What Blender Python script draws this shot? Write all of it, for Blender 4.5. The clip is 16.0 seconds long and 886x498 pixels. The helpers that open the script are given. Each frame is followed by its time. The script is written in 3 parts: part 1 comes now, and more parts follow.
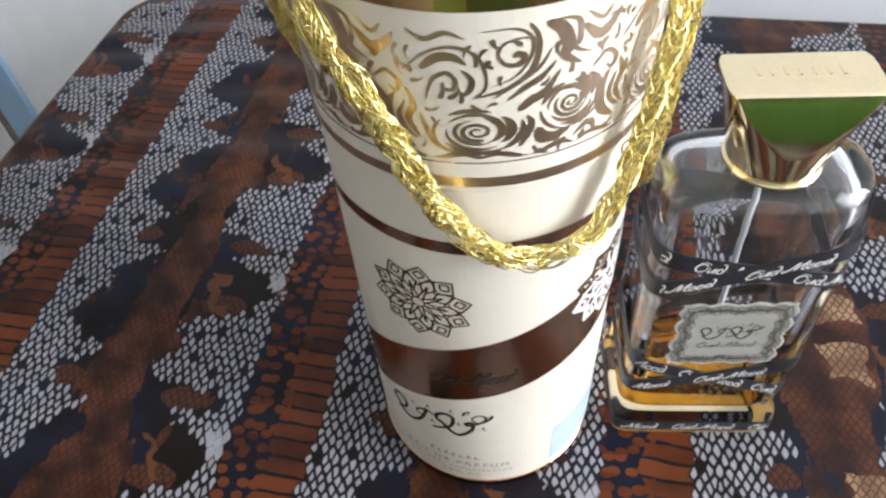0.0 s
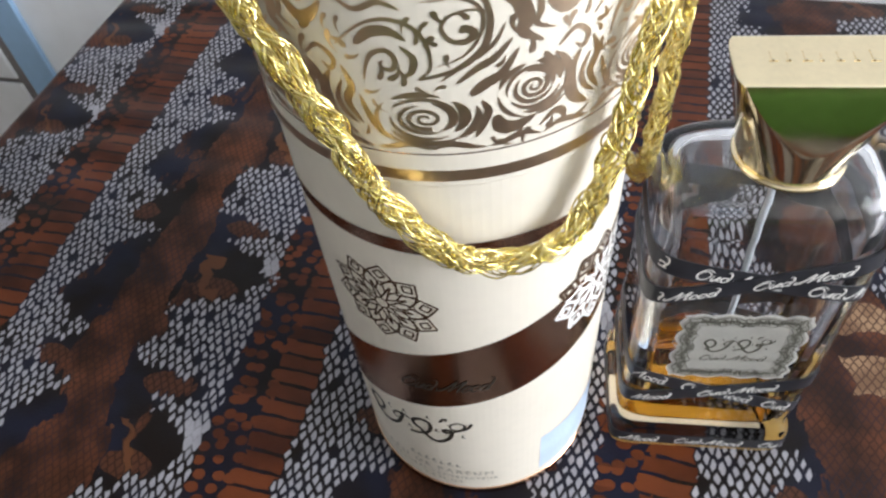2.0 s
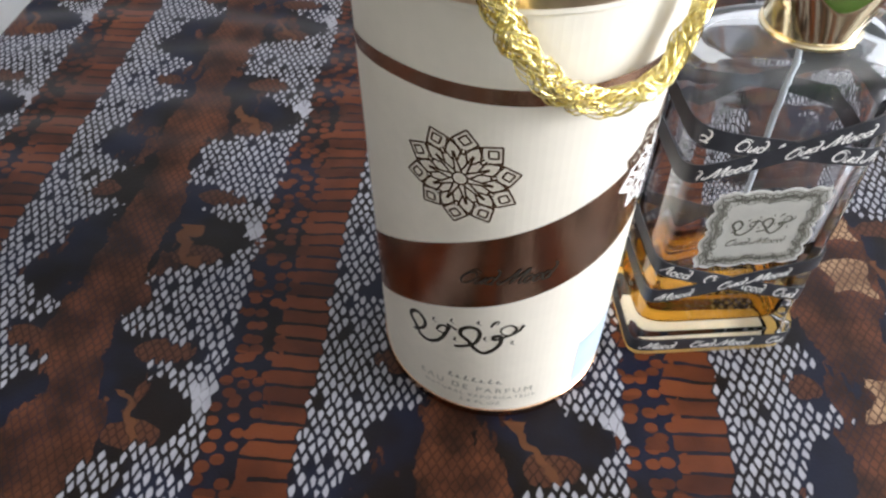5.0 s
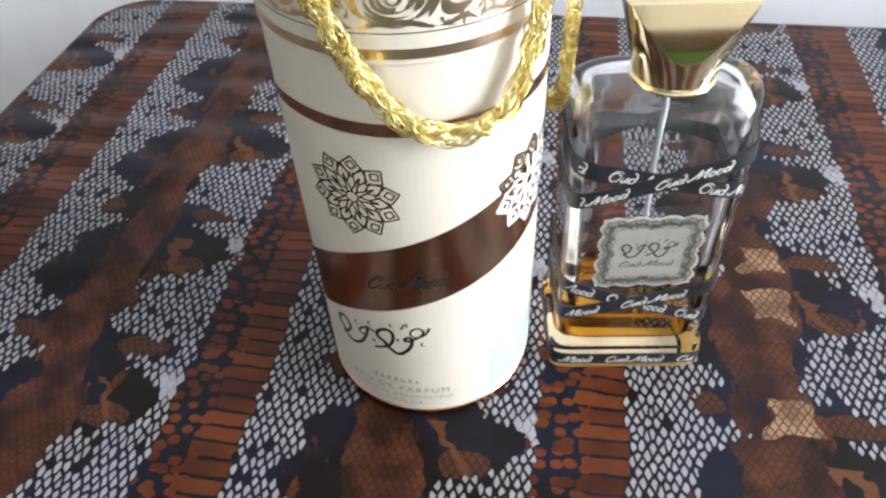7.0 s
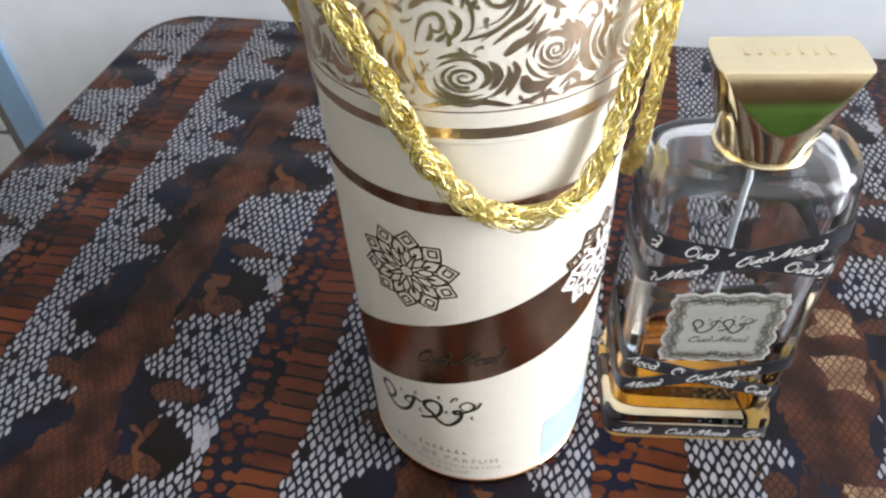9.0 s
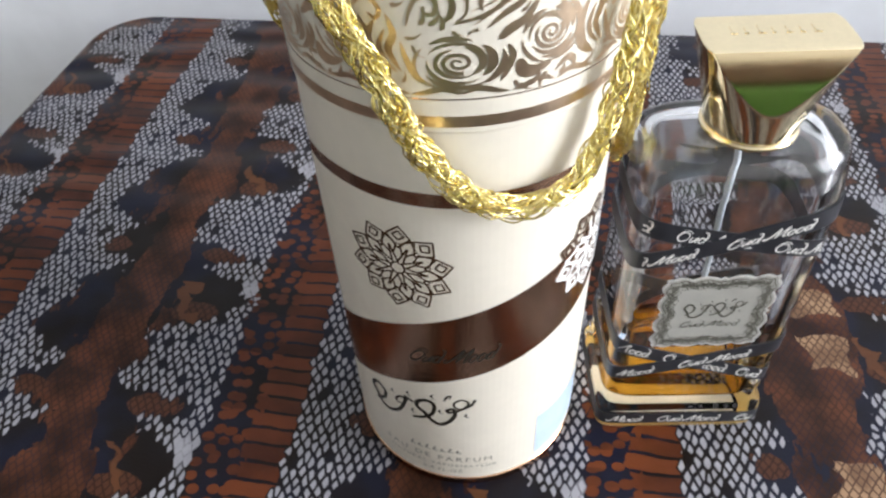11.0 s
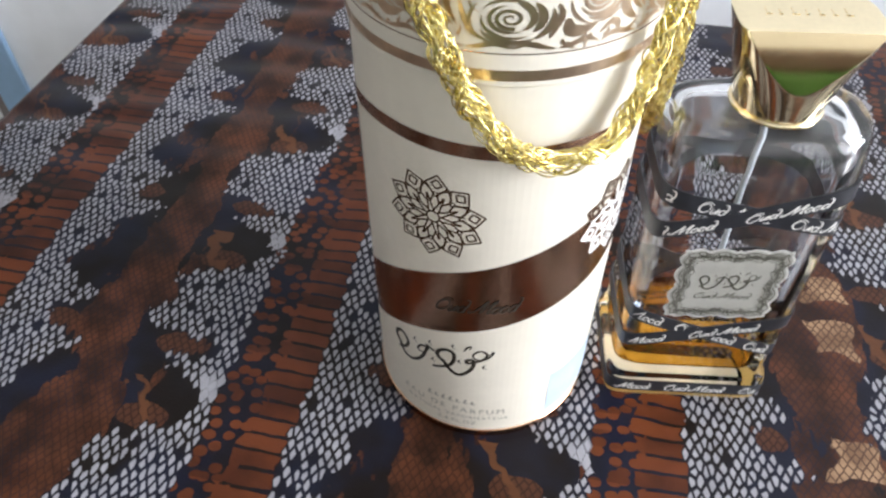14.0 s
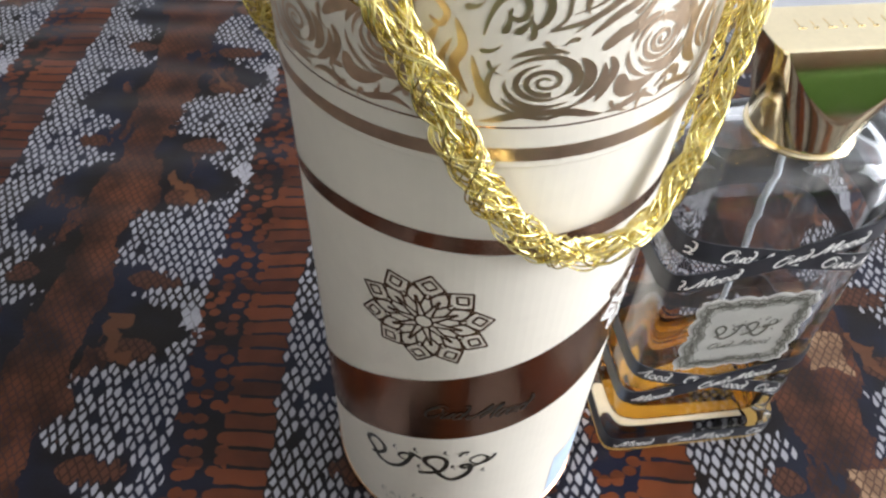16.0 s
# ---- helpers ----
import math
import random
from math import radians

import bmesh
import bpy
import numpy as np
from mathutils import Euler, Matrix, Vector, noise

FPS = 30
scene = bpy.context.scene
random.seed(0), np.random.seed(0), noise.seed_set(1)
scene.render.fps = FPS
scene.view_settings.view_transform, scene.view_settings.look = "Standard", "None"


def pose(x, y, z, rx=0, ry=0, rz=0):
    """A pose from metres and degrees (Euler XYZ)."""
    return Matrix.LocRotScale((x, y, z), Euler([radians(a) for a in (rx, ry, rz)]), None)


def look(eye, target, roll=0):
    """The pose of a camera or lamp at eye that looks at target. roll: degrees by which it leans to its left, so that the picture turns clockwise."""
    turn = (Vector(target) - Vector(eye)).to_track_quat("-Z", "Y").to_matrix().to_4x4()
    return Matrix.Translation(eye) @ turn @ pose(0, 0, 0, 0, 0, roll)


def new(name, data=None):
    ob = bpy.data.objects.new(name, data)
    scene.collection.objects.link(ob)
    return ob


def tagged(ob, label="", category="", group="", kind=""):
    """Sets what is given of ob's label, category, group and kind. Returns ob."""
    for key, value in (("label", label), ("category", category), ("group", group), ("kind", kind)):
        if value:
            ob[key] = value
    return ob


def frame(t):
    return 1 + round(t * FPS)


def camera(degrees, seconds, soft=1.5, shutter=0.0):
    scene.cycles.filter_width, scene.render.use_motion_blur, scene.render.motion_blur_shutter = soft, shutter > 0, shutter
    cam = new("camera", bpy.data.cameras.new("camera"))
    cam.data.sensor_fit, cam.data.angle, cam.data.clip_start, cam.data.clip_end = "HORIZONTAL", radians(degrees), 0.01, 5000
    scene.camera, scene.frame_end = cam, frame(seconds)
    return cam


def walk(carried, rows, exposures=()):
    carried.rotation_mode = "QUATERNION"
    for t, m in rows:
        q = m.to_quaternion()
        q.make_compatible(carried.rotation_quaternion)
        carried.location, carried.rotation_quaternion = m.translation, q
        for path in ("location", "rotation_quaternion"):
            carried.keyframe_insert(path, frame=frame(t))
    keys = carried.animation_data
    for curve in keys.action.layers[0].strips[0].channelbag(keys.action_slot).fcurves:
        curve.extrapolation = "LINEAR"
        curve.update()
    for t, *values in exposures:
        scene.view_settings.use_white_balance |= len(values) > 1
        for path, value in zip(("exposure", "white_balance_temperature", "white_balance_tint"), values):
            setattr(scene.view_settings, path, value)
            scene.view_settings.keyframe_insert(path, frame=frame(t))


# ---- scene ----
cam = camera(63.4, 16.0, soft=2.5)
PATH = [
    (0, (0.00009, -0.14302, 0.25194), (-0.02253, 0.11681, -0.05133), -4.97),
    (0.5, (0.00866, -0.14628, 0.25179), (-0.01585, 0.11343, -0.05145), -5.43),
    (1, (0.01588, -0.15354, 0.25100), (-0.01479, 0.10531, -0.05241), -5.74),
    (1.5, (0.01735, -0.15170, 0.24361), (-0.02460, 0.10432, -0.06085), -6.45),
    (2, (0.01524, -0.12815, 0.24067), (-0.02871, 0.12184, -0.06848), -6.80),
    (2.5, (0.00792, -0.11446, 0.23752), (-0.03079, 0.13195, -0.07519), -7.27),
    (3, (0.00293, -0.11409, 0.22915), (-0.03203, 0.12594, -0.08891), -8.46),
    (3.5, (-0.01091, -0.12134, 0.22488), (-0.02259, 0.13164, -0.08474), -4.23),
    (4, (-0.02475, -0.13355, 0.21663), (-0.01905, 0.12556, -0.08805), -1.46),
    (4.2, (-0.03017, -0.13706, 0.21241), (-0.01237, 0.12141, -0.09235), -0.14),
    (6.3, (-0.01362, -0.18200, 0.23185), (-0.00186, 0.09869, -0.05290), -2.41),
    (6.5, (-0.00532, -0.18221, 0.23220), (0.00053, 0.09787, -0.05332), -2.30),
    (7, (0.01282, -0.18470, 0.23530), (0.00277, 0.09676, -0.04874), -3.06),
    (7.5, (0.02146, -0.18125, 0.23712), (0.00253, 0.10026, -0.04643), -3.66),
    (8, (0.01749, -0.17580, 0.23642), (-0.00891, 0.10421, -0.04801), -3.79),
    (8.5, (0.01064, -0.16743, 0.23736), (-0.01891, 0.11312, -0.04623), -3.82),
    (8.7, (0.00794, -0.16283, 0.23872), (-0.02083, 0.11840, -0.04427), -3.70),
    (10.8, (-0.00435, -0.15244, 0.23380), (-0.01194, 0.12844, -0.05089), -3.26),
    (11, (-0.00244, -0.15601, 0.23422), (-0.00927, 0.12493, -0.05042), -3.12),
    (11.5, (0.00757, -0.16419, 0.23305), (0.00028, 0.11543, -0.05289), -2.87),
    (12, (0.01784, -0.17592, 0.23241), (0.00105, 0.10290, -0.05391), -2.60),
    (12.5, (0.02592, -0.18774, 0.23283), (-0.00557, 0.08976, -0.05354), -3.08),
    (13, (0.02883, -0.19294, 0.22413), (-0.01440, 0.07875, -0.06623), -2.81),
    (13.5, (0.00710, -0.17944, 0.23437), (-0.02383, 0.09378, -0.05614), -0.67),
    (14, (-0.00855, -0.16915, 0.23570), (-0.02004, 0.10520, -0.05516), -0.07),
    (14.5, (-0.01264, -0.15789, 0.23291), (-0.01436, 0.11617, -0.05845), -0.43),
    (15, (-0.01467, -0.14462, 0.23012), (-0.00346, 0.12810, -0.06229), 0.33),
    (15.5, (-0.01318, -0.12813, 0.22621), (0.01560, 0.14206, -0.06733), 1.23),
    (16, (-0.02842, -0.12057, 0.22202), (0.01844, 0.14483, -0.07356), 2.38),
]
walk(cam, [(t, look(eye, target, roll)) for t, eye, target, roll in PATH],
     [(0.0, 0.09), (1.0, 0.06), (2.5, -0.11), (3.2, -0.06), (4.0, 0.06), (6.5, 0.27), (7.0, 0.22), (8.0, 0.12), (11.0, 0.06), (12.2, 0.08), (13.5, 0.2), (15.0, 0.19), (16.0, 0.06)])

# ---- light ----
TURN = pose(0, 0, 0, 0, 0, -9.0)  # the table and the room stand a little turned
world = bpy.data.worlds.new("daylight")
scene.world = world
world.use_nodes = True
sky = world.node_tree.nodes.new("ShaderNodeTexSky")
sky.sky_type, sky.sun_disc, sky.sun_elevation, sky.sun_rotation = "NISHITA", False, radians(45), radians(110)
world.node_tree.links.new(sky.outputs["Color"], world.node_tree.nodes["Background"].inputs["Color"])
world.node_tree.nodes["Background"].inputs["Strength"].default_value = 0.1
scene.view_settings.exposure = 0.0


def window_light(name, x, y, z, ry, w, h, watts, colour):
    lamp = bpy.data.lights.new(name, "AREA")
    lamp.shape, lamp.size, lamp.size_y, lamp.energy, lamp.color = "RECTANGLE", w, h, watts, colour
    ob = new(name, lamp)
    ob.matrix_world = TURN @ pose(x, y, z, 90, 0, ry)
    return ob


window_light("window_daylight", 2.32, -0.46, 1.07, 90, 1.06, 1.44, 117.0, (0.89, 0.93, 1.0))

# ---- node arithmetic ----
class Val:
    """A socket or number with arithmetic that builds math nodes."""

    def __init__(self, tree, s):
        self.tree, self.s = tree, s

    def op(self, kind, *others):
        n = self.tree.nodes.new("ShaderNodeMath")
        n.operation = kind
        for i, o in enumerate((self, *others)):
            v = o.s if isinstance(o, Val) else o
            if isinstance(v, (int, float)):
                n.inputs[i].default_value = v
            else:
                self.tree.links.new(v, n.inputs[i])
        return Val(self.tree, n.outputs[0])

    def __add__(self, o): return self.op("ADD", o)
    def __sub__(self, o): return self.op("SUBTRACT", o)
    def __mul__(self, o): return self.op("MULTIPLY", o)
    def __truediv__(self, o): return self.op("DIVIDE", o)
    def __rsub__(self, o): return Val(self.tree, o).op("SUBTRACT", self)
    def __radd__(self, o): return self.op("ADD", o)
    def __rmul__(self, o): return self.op("MULTIPLY", o)
    def fract(self): return self.op("FRACT")
    def floor(self): return self.op("FLOOR")
    def absv(self): return self.op("ABSOLUTE")
    def sin(self): return self.op("SINE")
    def above(self, o): return self.op("GREATER_THAN", o)
    def below(self, o): return self.op("LESS_THAN", o)
    def both(self, o): return self.op("MINIMUM", o)
    def either(self, o): return self.op("MAXIMUM", o)

    def step(self, a, b):
        """0 at a, 1 at b, smooth between."""
        n = self.tree.nodes.new("ShaderNodeMapRange")
        n.interpolation_type = "SMOOTHSTEP"
        self.tree.links.new(self.s, n.inputs[0])
        n.inputs[1].default_value, n.inputs[2].default_value = a, b
        return Val(self.tree, n.outputs[0])


def bump_at(g, c, w):
    """A tent of height 1 round the phase c, of half width w, on a ring of length 1."""
    d = ((g - c + 0.5).fract() - 0.5).absv()
    return (1.0 - d / w).either(0.0)


class Mat:
    """A node material under construction."""

    def __init__(self, name, colour=(0.8, 0.8, 0.8), rough=0.5, metal=0.0):
        self.m = bpy.data.materials.new(name)
        self.m.use_nodes = True
        self.tree = self.m.node_tree
        self.p = self.tree.nodes["Principled BSDF"]
        self.p.inputs["Base Color"].default_value = (*colour, 1)
        self.p.inputs["Roughness"].default_value = rough
        self.p.inputs["Metallic"].default_value = metal

    def coords(self, kind="Object"):
        return self.tree.nodes.new("ShaderNodeTexCoord").outputs[kind]

    def join(self, x, y, z=0.0):
        n = self.tree.nodes.new("ShaderNodeCombineXYZ")
        for i, o in enumerate((x, y, z)):
            if isinstance(o, Val):
                self.tree.links.new(o.s, n.inputs[i])
            else:
                n.inputs[i].default_value = o
        return n.outputs[0]

    def split(self, v):
        n = self.tree.nodes.new("ShaderNodeSeparateXYZ")
        self.tree.links.new(v, n.inputs[0])
        return [Val(self.tree, o) for o in n.outputs]

    def noise(self, v, scale, detail=3.0, rough=0.5):
        n = self.tree.nodes.new("ShaderNodeTexNoise")
        self.tree.links.new(v, n.inputs["Vector"])
        n.inputs["Scale"].default_value, n.inputs["Detail"].default_value, n.inputs["Roughness"].default_value = scale, detail, rough
        return Val(self.tree, n.outputs["Fac"])

    def cells(self, v, scale, feature="F1", jitter=1.0):
        n = self.tree.nodes.new("ShaderNodeTexVoronoi")
        n.voronoi_dimensions, n.feature = "2D", feature
        self.tree.links.new(v, n.inputs["Vector"])
        n.inputs["Scale"].default_value, n.inputs["Randomness"].default_value = scale, jitter
        return n

    def curve(self, v, stops):
        """A value that runs in straight pieces through the stops (place, value)."""
        n = self.tree.nodes.new("ShaderNodeValToRGB")
        e = n.color_ramp.elements
        while len(e) < len(stops):
            e.new(0.5)
        for el, (at, val) in zip(e, stops):
            el.position, el.color = at, (val, val, val, 1)
        self.tree.links.new(v.s, n.inputs[0])
        return Val(self.tree, n.outputs[0])

    def mix(self, fac, a, b):
        n = self.tree.nodes.new("ShaderNodeMix")
        n.data_type = "RGBA"
        for i, o in ((0, fac), (6, a), (7, b)):
            if isinstance(o, Val):
                self.tree.links.new(o.s, n.inputs[i])
            elif isinstance(o, (tuple, float, int)):
                n.inputs[i].default_value = (*o, 1) if isinstance(o, tuple) else o
            else:
                self.tree.links.new(o, n.inputs[i])
        return n.outputs[2]

    def colour(self, socket):
        self.tree.links.new(socket, self.p.inputs["Base Color"])

    def set(self, name, value):
        if isinstance(value, Val):
            self.tree.links.new(value.s, self.p.inputs[name])
        else:
            self.p.inputs[name].default_value = value

    def relief(self, height, strength, distance):
        n = self.tree.nodes.new("ShaderNodeBump")
        n.inputs["Strength"].default_value, n.inputs["Distance"].default_value = strength, distance
        self.tree.links.new(height.s, n.inputs["Height"])
        self.tree.links.new(n.outputs[0], self.p.inputs["Normal"])


def plain(name, colour, rough, metal=0.0, vary=0.12, scale=60.0, relief=0.0):
    """A surface with a slow and a fine variation of its colour and gloss."""
    m = Mat(name, colour, rough, metal)
    v = m.coords()
    n = m.noise(v, scale, 4.0) * 0.6 + m.noise(v, scale * 9, 2.0) * 0.4
    dark = tuple(c * (1 - vary) for c in colour)
    light = tuple(min(1.0, c * (1 + vary)) for c in colour)
    m.colour(m.mix(n.step(0.3, 0.7), dark, light))
    m.set("Roughness", n * 0.15 + (rough - 0.07))
    if relief:
        m.relief(n, 0.3, relief)
    return m.m


# ---- materials ----
def snake_cloth():
    """Printed oilcloth: rows of snake skin, pale scales, rust bars and a dark blotched back."""
    m = Mat("snake_print_oilcloth", rough=0.38)
    x, y, _ = m.split(m.coords())
    v0 = m.join(x, y)
    wob = m.noise(v0, 9.0, 2.0) - 0.5
    wob2 = m.noise(v0, 55.0, 2.0) - 0.5
    wob3 = m.noise(v0, 170.0, 3.0) - 0.5

    def print_place(px, py):
        u = (px * 1.0125 + 0.058) / 0.1425 + wob * 0.06
        return u.fract(), py * (1.0125 / 0.082) + wob * 0.1

    # pale scales: a diamond lattice of rounded lozenges, whole scales kept or left out
    def lattice(px, py, w, h, jitter):
        bend = m.join(px / w + py / h + wob2 * 0.55, px / w - py / h + wob * 0.9 - wob2 * 0.35)
        return m.cells(bend, 1.0, jitter=jitter), m.cells(bend, 1.0, "DISTANCE_TO_EDGE", jitter=jitter)

    SW, SH = 0.0036, 0.0070
    near, edge = lattice(x, y, SW, SH, 0.45)
    ci, cj, _ = m.split(near.outputs["Position"])
    ci, cj = ci - wob2 * 0.55, cj - wob * 0.9 + wob2 * 0.35
    cf, cv = print_place((ci + cj) * (SW / 2), (ci - cj) * (SH / 2))
    cg = cv.fract()
    ragged = wob2 * 0.16 + wob * 0.04
    reach_r = m.curve(cg, ((0, 0.17), (0.06, 0.10), (0.13, 0.06), (0.22, 0.08), (0.31, 0.135), (0.40, 0.125), (0.48, 0.15), (0.53, 0.215), (0.62, 0.265), (0.67, 0.24),
                           (0.70, 0.14), (0.77, 0.115), (0.82, 0.15), (0.87, 0.215), (0.93, 0.235), (1, 0.17))) + ragged
    pale_r = cf.below(reach_r).either(cf.above(0.966))
    reach_l = m.curve(cg, ((0, 0.452), (0.12, 0.44), (0.19, 0.455), (0.24, 0.56), (0.30, 0.655), (0.40, 0.69), (0.50, 0.675), (0.545, 0.63), (0.60, 0.55), (0.635, 0.505),
                           (0.66, 0.55), (0.675, 0.66), (0.72, 0.665), (0.745, 0.63), (0.79, 0.55), (0.82, 0.47), (0.88, 0.43), (1, 0.452))) + ragged
    pale_l = cf.above(reach_l).both(cf.below(0.73 + wob2 * 0.06))
    pale = pale_r.either(pale_l)
    e = Val(m.tree, edge.outputs["Distance"])
    heart = Val(m.tree, near.outputs["Distance"])
    solid_spot = bump_at(cg, 0.5, 0.1).step(0.0, 0.5) * cf.above(0.67).both(cf.below(0.75))
    own = m.split(near.outputs["Color"])[0]
    gap = ((e - wob3 * 0.07 - own * 0.05).step(0.095, 0.215) * (1.0 - (heart + wob3 * 0.18).step(0.38, 0.54)) * (1.0 - own.above(0.95))).either(solid_spot * (e - wob3 * 0.1).step(0.0, 0.04))
    # rust bars and dotted net
    f, v = print_place(x, y)
    column = ((x * 1.0125 + 0.058) / 0.1425 + wob * 0.06).floor()
    f = f + wob3 * 0.012
    g = v.fract()
    bar = (v * 12.0 + wob2 * 0.5).fract()
    bars = f.above(0.845 + wob2 * 0.10).both(f.below(0.972)).both(((bar - 0.5).absv() + wob3 * 0.14).below(0.40))
    net = m.cells(m.join(x * 0.8, y), 200.0, jitter=0.8)
    dots = f.above(0.71).both(f.below(0.87)).both((Val(m.tree, net.outputs["Distance"]) + wob3 * 0.25).below(0.38 + wob2 * 0.3))
    # blotched back with a fine net
    blot = m.noise(m.join(x * 1.7, y * 0.75), 42.0, 4.0, 0.6)
    ridge = 1.0 - ((f - 0.35).absv() / 0.17).both(1.0)
    back = (blot * 0.8 + ridge * 0.27 + bump_at(g, 0.25, 0.4) * 0.07).above(0.535)

    def blob(at_f, at_g, rf, rg):
        """A brown eye in the pale edge."""
        return ((bump_at(g + wob3 * 0.05, at_g, rg) * -1.0 + 1.0).op("POWER", 2.0) + ((f - at_f + wob2 * 0.06) / rf).op("POWER", 2.0)).below(1.0)

    eyes = blob(0.565, 0.725, 0.085, 0.062).either(blob(0.56, 0.31, 0.07, 0.07)).either(blob(0.165, 0.755, 0.06, 0.06))
    streak = ((f - 0.535 + (g - 0.36) * 0.32 + wob2 * 0.22 + wob3 * 0.03).absv().below(0.014 + wob * 0.04)).both(bump_at(g, 0.37, 0.16).above(0.1))
    fine = lattice(x, y, 0.0033, 0.0050, 0.3)[1]
    netline = Val(m.tree, fine.outputs["Distance"]).step(0.04, 0.17)
    faded = column.above(0.5).both(column.below(1.5)).both(y.below(0.075)).both(y.above(-0.034)).both((f - 0.39 + wob2 * 0.16).absv().below(0.068))
    tanpatch = faded.both((bump_at(g + wob2 * 0.2, 0.385, 0.13) + bump_at(g + wob2 * 0.2, 0.715, 0.10)).above(0.12))

    navy = m.mix(m.noise(v0, 24.0, 3.0).step(0.40, 0.62), (0.008, 0.005, 0.004), (0.009, 0.010, 0.021))
    tone = m.noise(m.join((v * 12.0 + wob2 * 0.5).floor() * 0.61, column * 3.3), 1.0, 1.0) * 0.6 + m.noise(v0, 45.0, 4.0) * 0.4
    rust = m.mix(tone.step(0.32, 0.66), (0.032, 0.009, 0.0045), (0.128, 0.035, 0.012))
    brown = m.mix(m.noise(v0, 60.0, 4.0).step(0.35, 0.7), (0.024, 0.009, 0.005), (0.100, 0.034, 0.015))
    ivory = m.mix(m.noise(v0, 120.0, 2.0), (0.19, 0.185, 0.20), (0.42, 0.41, 0.44))
    tan = m.mix(netline, (0.07, 0.035, 0.022), m.mix(m.noise(v0, 80.0, 3.0).step(0.35, 0.65), (0.16, 0.09, 0.05), (0.32, 0.20, 0.115)))
    c = m.mix(back, navy, m.mix(netline * 0.55 + 0.45, navy, brown))
    c = m.mix(eyes, c, m.mix(netline * 0.75 + 0.25, (0.012, 0.006, 0.004), m.mix(tone, (0.045, 0.016, 0.009), (0.095, 0.036, 0.018))))
    c = m.mix(streak, c, m.mix(tone, (0.055, 0.022, 0.010), (0.14, 0.055, 0.022)))
    c = m.mix(tanpatch, c, tan)
    c = m.mix(dots, m.mix(f.above(0.71), c, navy), rust)
    c = m.mix(bars, c, rust)
    c = m.mix(pale, c, m.mix(gap, navy, ivory))
    m.colour(c)
    m.set("Roughness", m.noise(v0, 14.0) * 0.16 + 0.27)
    m.set("Specular IOR Level", 0.17)
    ripple = (y * 205.0 + (m.noise(v0, 6.0, 2.0) - 0.5) * 16.0).sin() * y.step(0.02, 0.14) * (1.0 - x.step(-0.12, 0.12))
    m.relief(ripple * 0.55 + m.noise(m.join(x * 0.35, y), 11.0, 1.0) * 6.0 + m.noise(m.join(x * 0.3, y), 34.0, 1.0) * 1.6 + m.noise(v0, 900.0, 2.0) * 0.06, 0.6, 0.0022)
    return m.m


CLOTH = snake_cloth()
CREAM = plain("cream_coated_card", (0.755, 0.695, 0.59), 0.42, vary=0.03, scale=30, relief=0.00005)
FOIL = plain("bronze_foil", (0.55, 0.33, 0.21), 0.2, 1.0, vary=0.12, scale=25)
GOLD_FOIL = plain("gold_foil", (0.72, 0.50, 0.24), 0.17, 1.0, vary=0.1, scale=25)
BRONZE_INK = plain("brown_print", (0.10, 0.055, 0.03), 0.35, 0.3, vary=0.2)
BLACK_INK = plain("black_print", (0.03, 0.027, 0.02), 0.4, vary=0.2)
GREY_INK = plain("grey_print", (0.32, 0.30, 0.25), 0.5, vary=0.15)
WHITE_INK = plain("white_print", (0.82, 0.80, 0.76), 0.4, vary=0.05)
STICKER = plain("pale_blue_sticker", (0.52, 0.64, 0.80), 0.35, vary=0.1, scale=120)
WIRE = plain("gold_wire", (0.96, 0.79, 0.34), 0.2, 1.0, vary=0.12, scale=300)
CAP_GOLD = plain("polished_gold", (0.91, 0.77, 0.50), 0.08, 1.0, vary=0.05, scale=80)
RIBBON = plain("black_satin_ribbon", (0.022, 0.023, 0.028), 0.4, vary=0.25, scale=300)
LABEL = plain("silver_grey_label", (0.50, 0.49, 0.44), 0.38, 0.25, vary=0.06, scale=150)
LABEL_EDGE = plain("pale_label_border", (0.74, 0.73, 0.69), 0.35, 0.3, vary=0.06, scale=150)
LABEL_INK = plain("dark_grey_ornament", (0.13, 0.125, 0.10), 0.45, 0.1, vary=0.15)
PLASTIC = plain("milky_plastic", (0.50, 0.53, 0.56), 0.3, vary=0.05)
PLASTER = plain("white_painted_plaster", (0.86, 0.88, 0.92), 0.65, vary=0.04, scale=5, relief=0.0006)
BLUE = plain("light_blue_paint", (0.30, 0.47, 0.68), 0.4, vary=0.06, scale=12)
TILE = plain("white_glazed_tile", (0.72, 0.73, 0.75), 0.15, vary=0.04, scale=6)
GROUT = plain("grey_grout", (0.19, 0.17, 0.17), 0.8, vary=0.15, scale=90)
FLOOR = plain("beige_floor_tile", (0.30, 0.25, 0.20), 0.35, vary=0.12, scale=7)
GREEN_CLOTH = plain("green_gleam_cloth", (0.055, 0.15, 0.022), 0.8, vary=0.2, scale=90)
# ceiling out of view, coloured dark to reduce bounce and glare
CEILING = plain("dimmed_ceiling_grey", (0.30, 0.29, 0.27), 0.7, vary=0.05, scale=5)
# lid foil: bright reflections put into a paler base colour than FOIL
SCROLL_FOIL = plain("lightened_bronze_foil", (0.70, 0.53, 0.37), 0.33, 1.0, vary=0.14, scale=40)
# walls out of view, coloured dim to weaken the light they bounce
DULL = plain("dimmed_wall_cream", (0.46, 0.43, 0.39), 0.7, vary=0.05, scale=5, relief=0.0006)
GOLD_GLEAM = plain("gold_gleam_sheet", (0.55, 0.37, 0.12), 0.35, 0.5, vary=0.08)
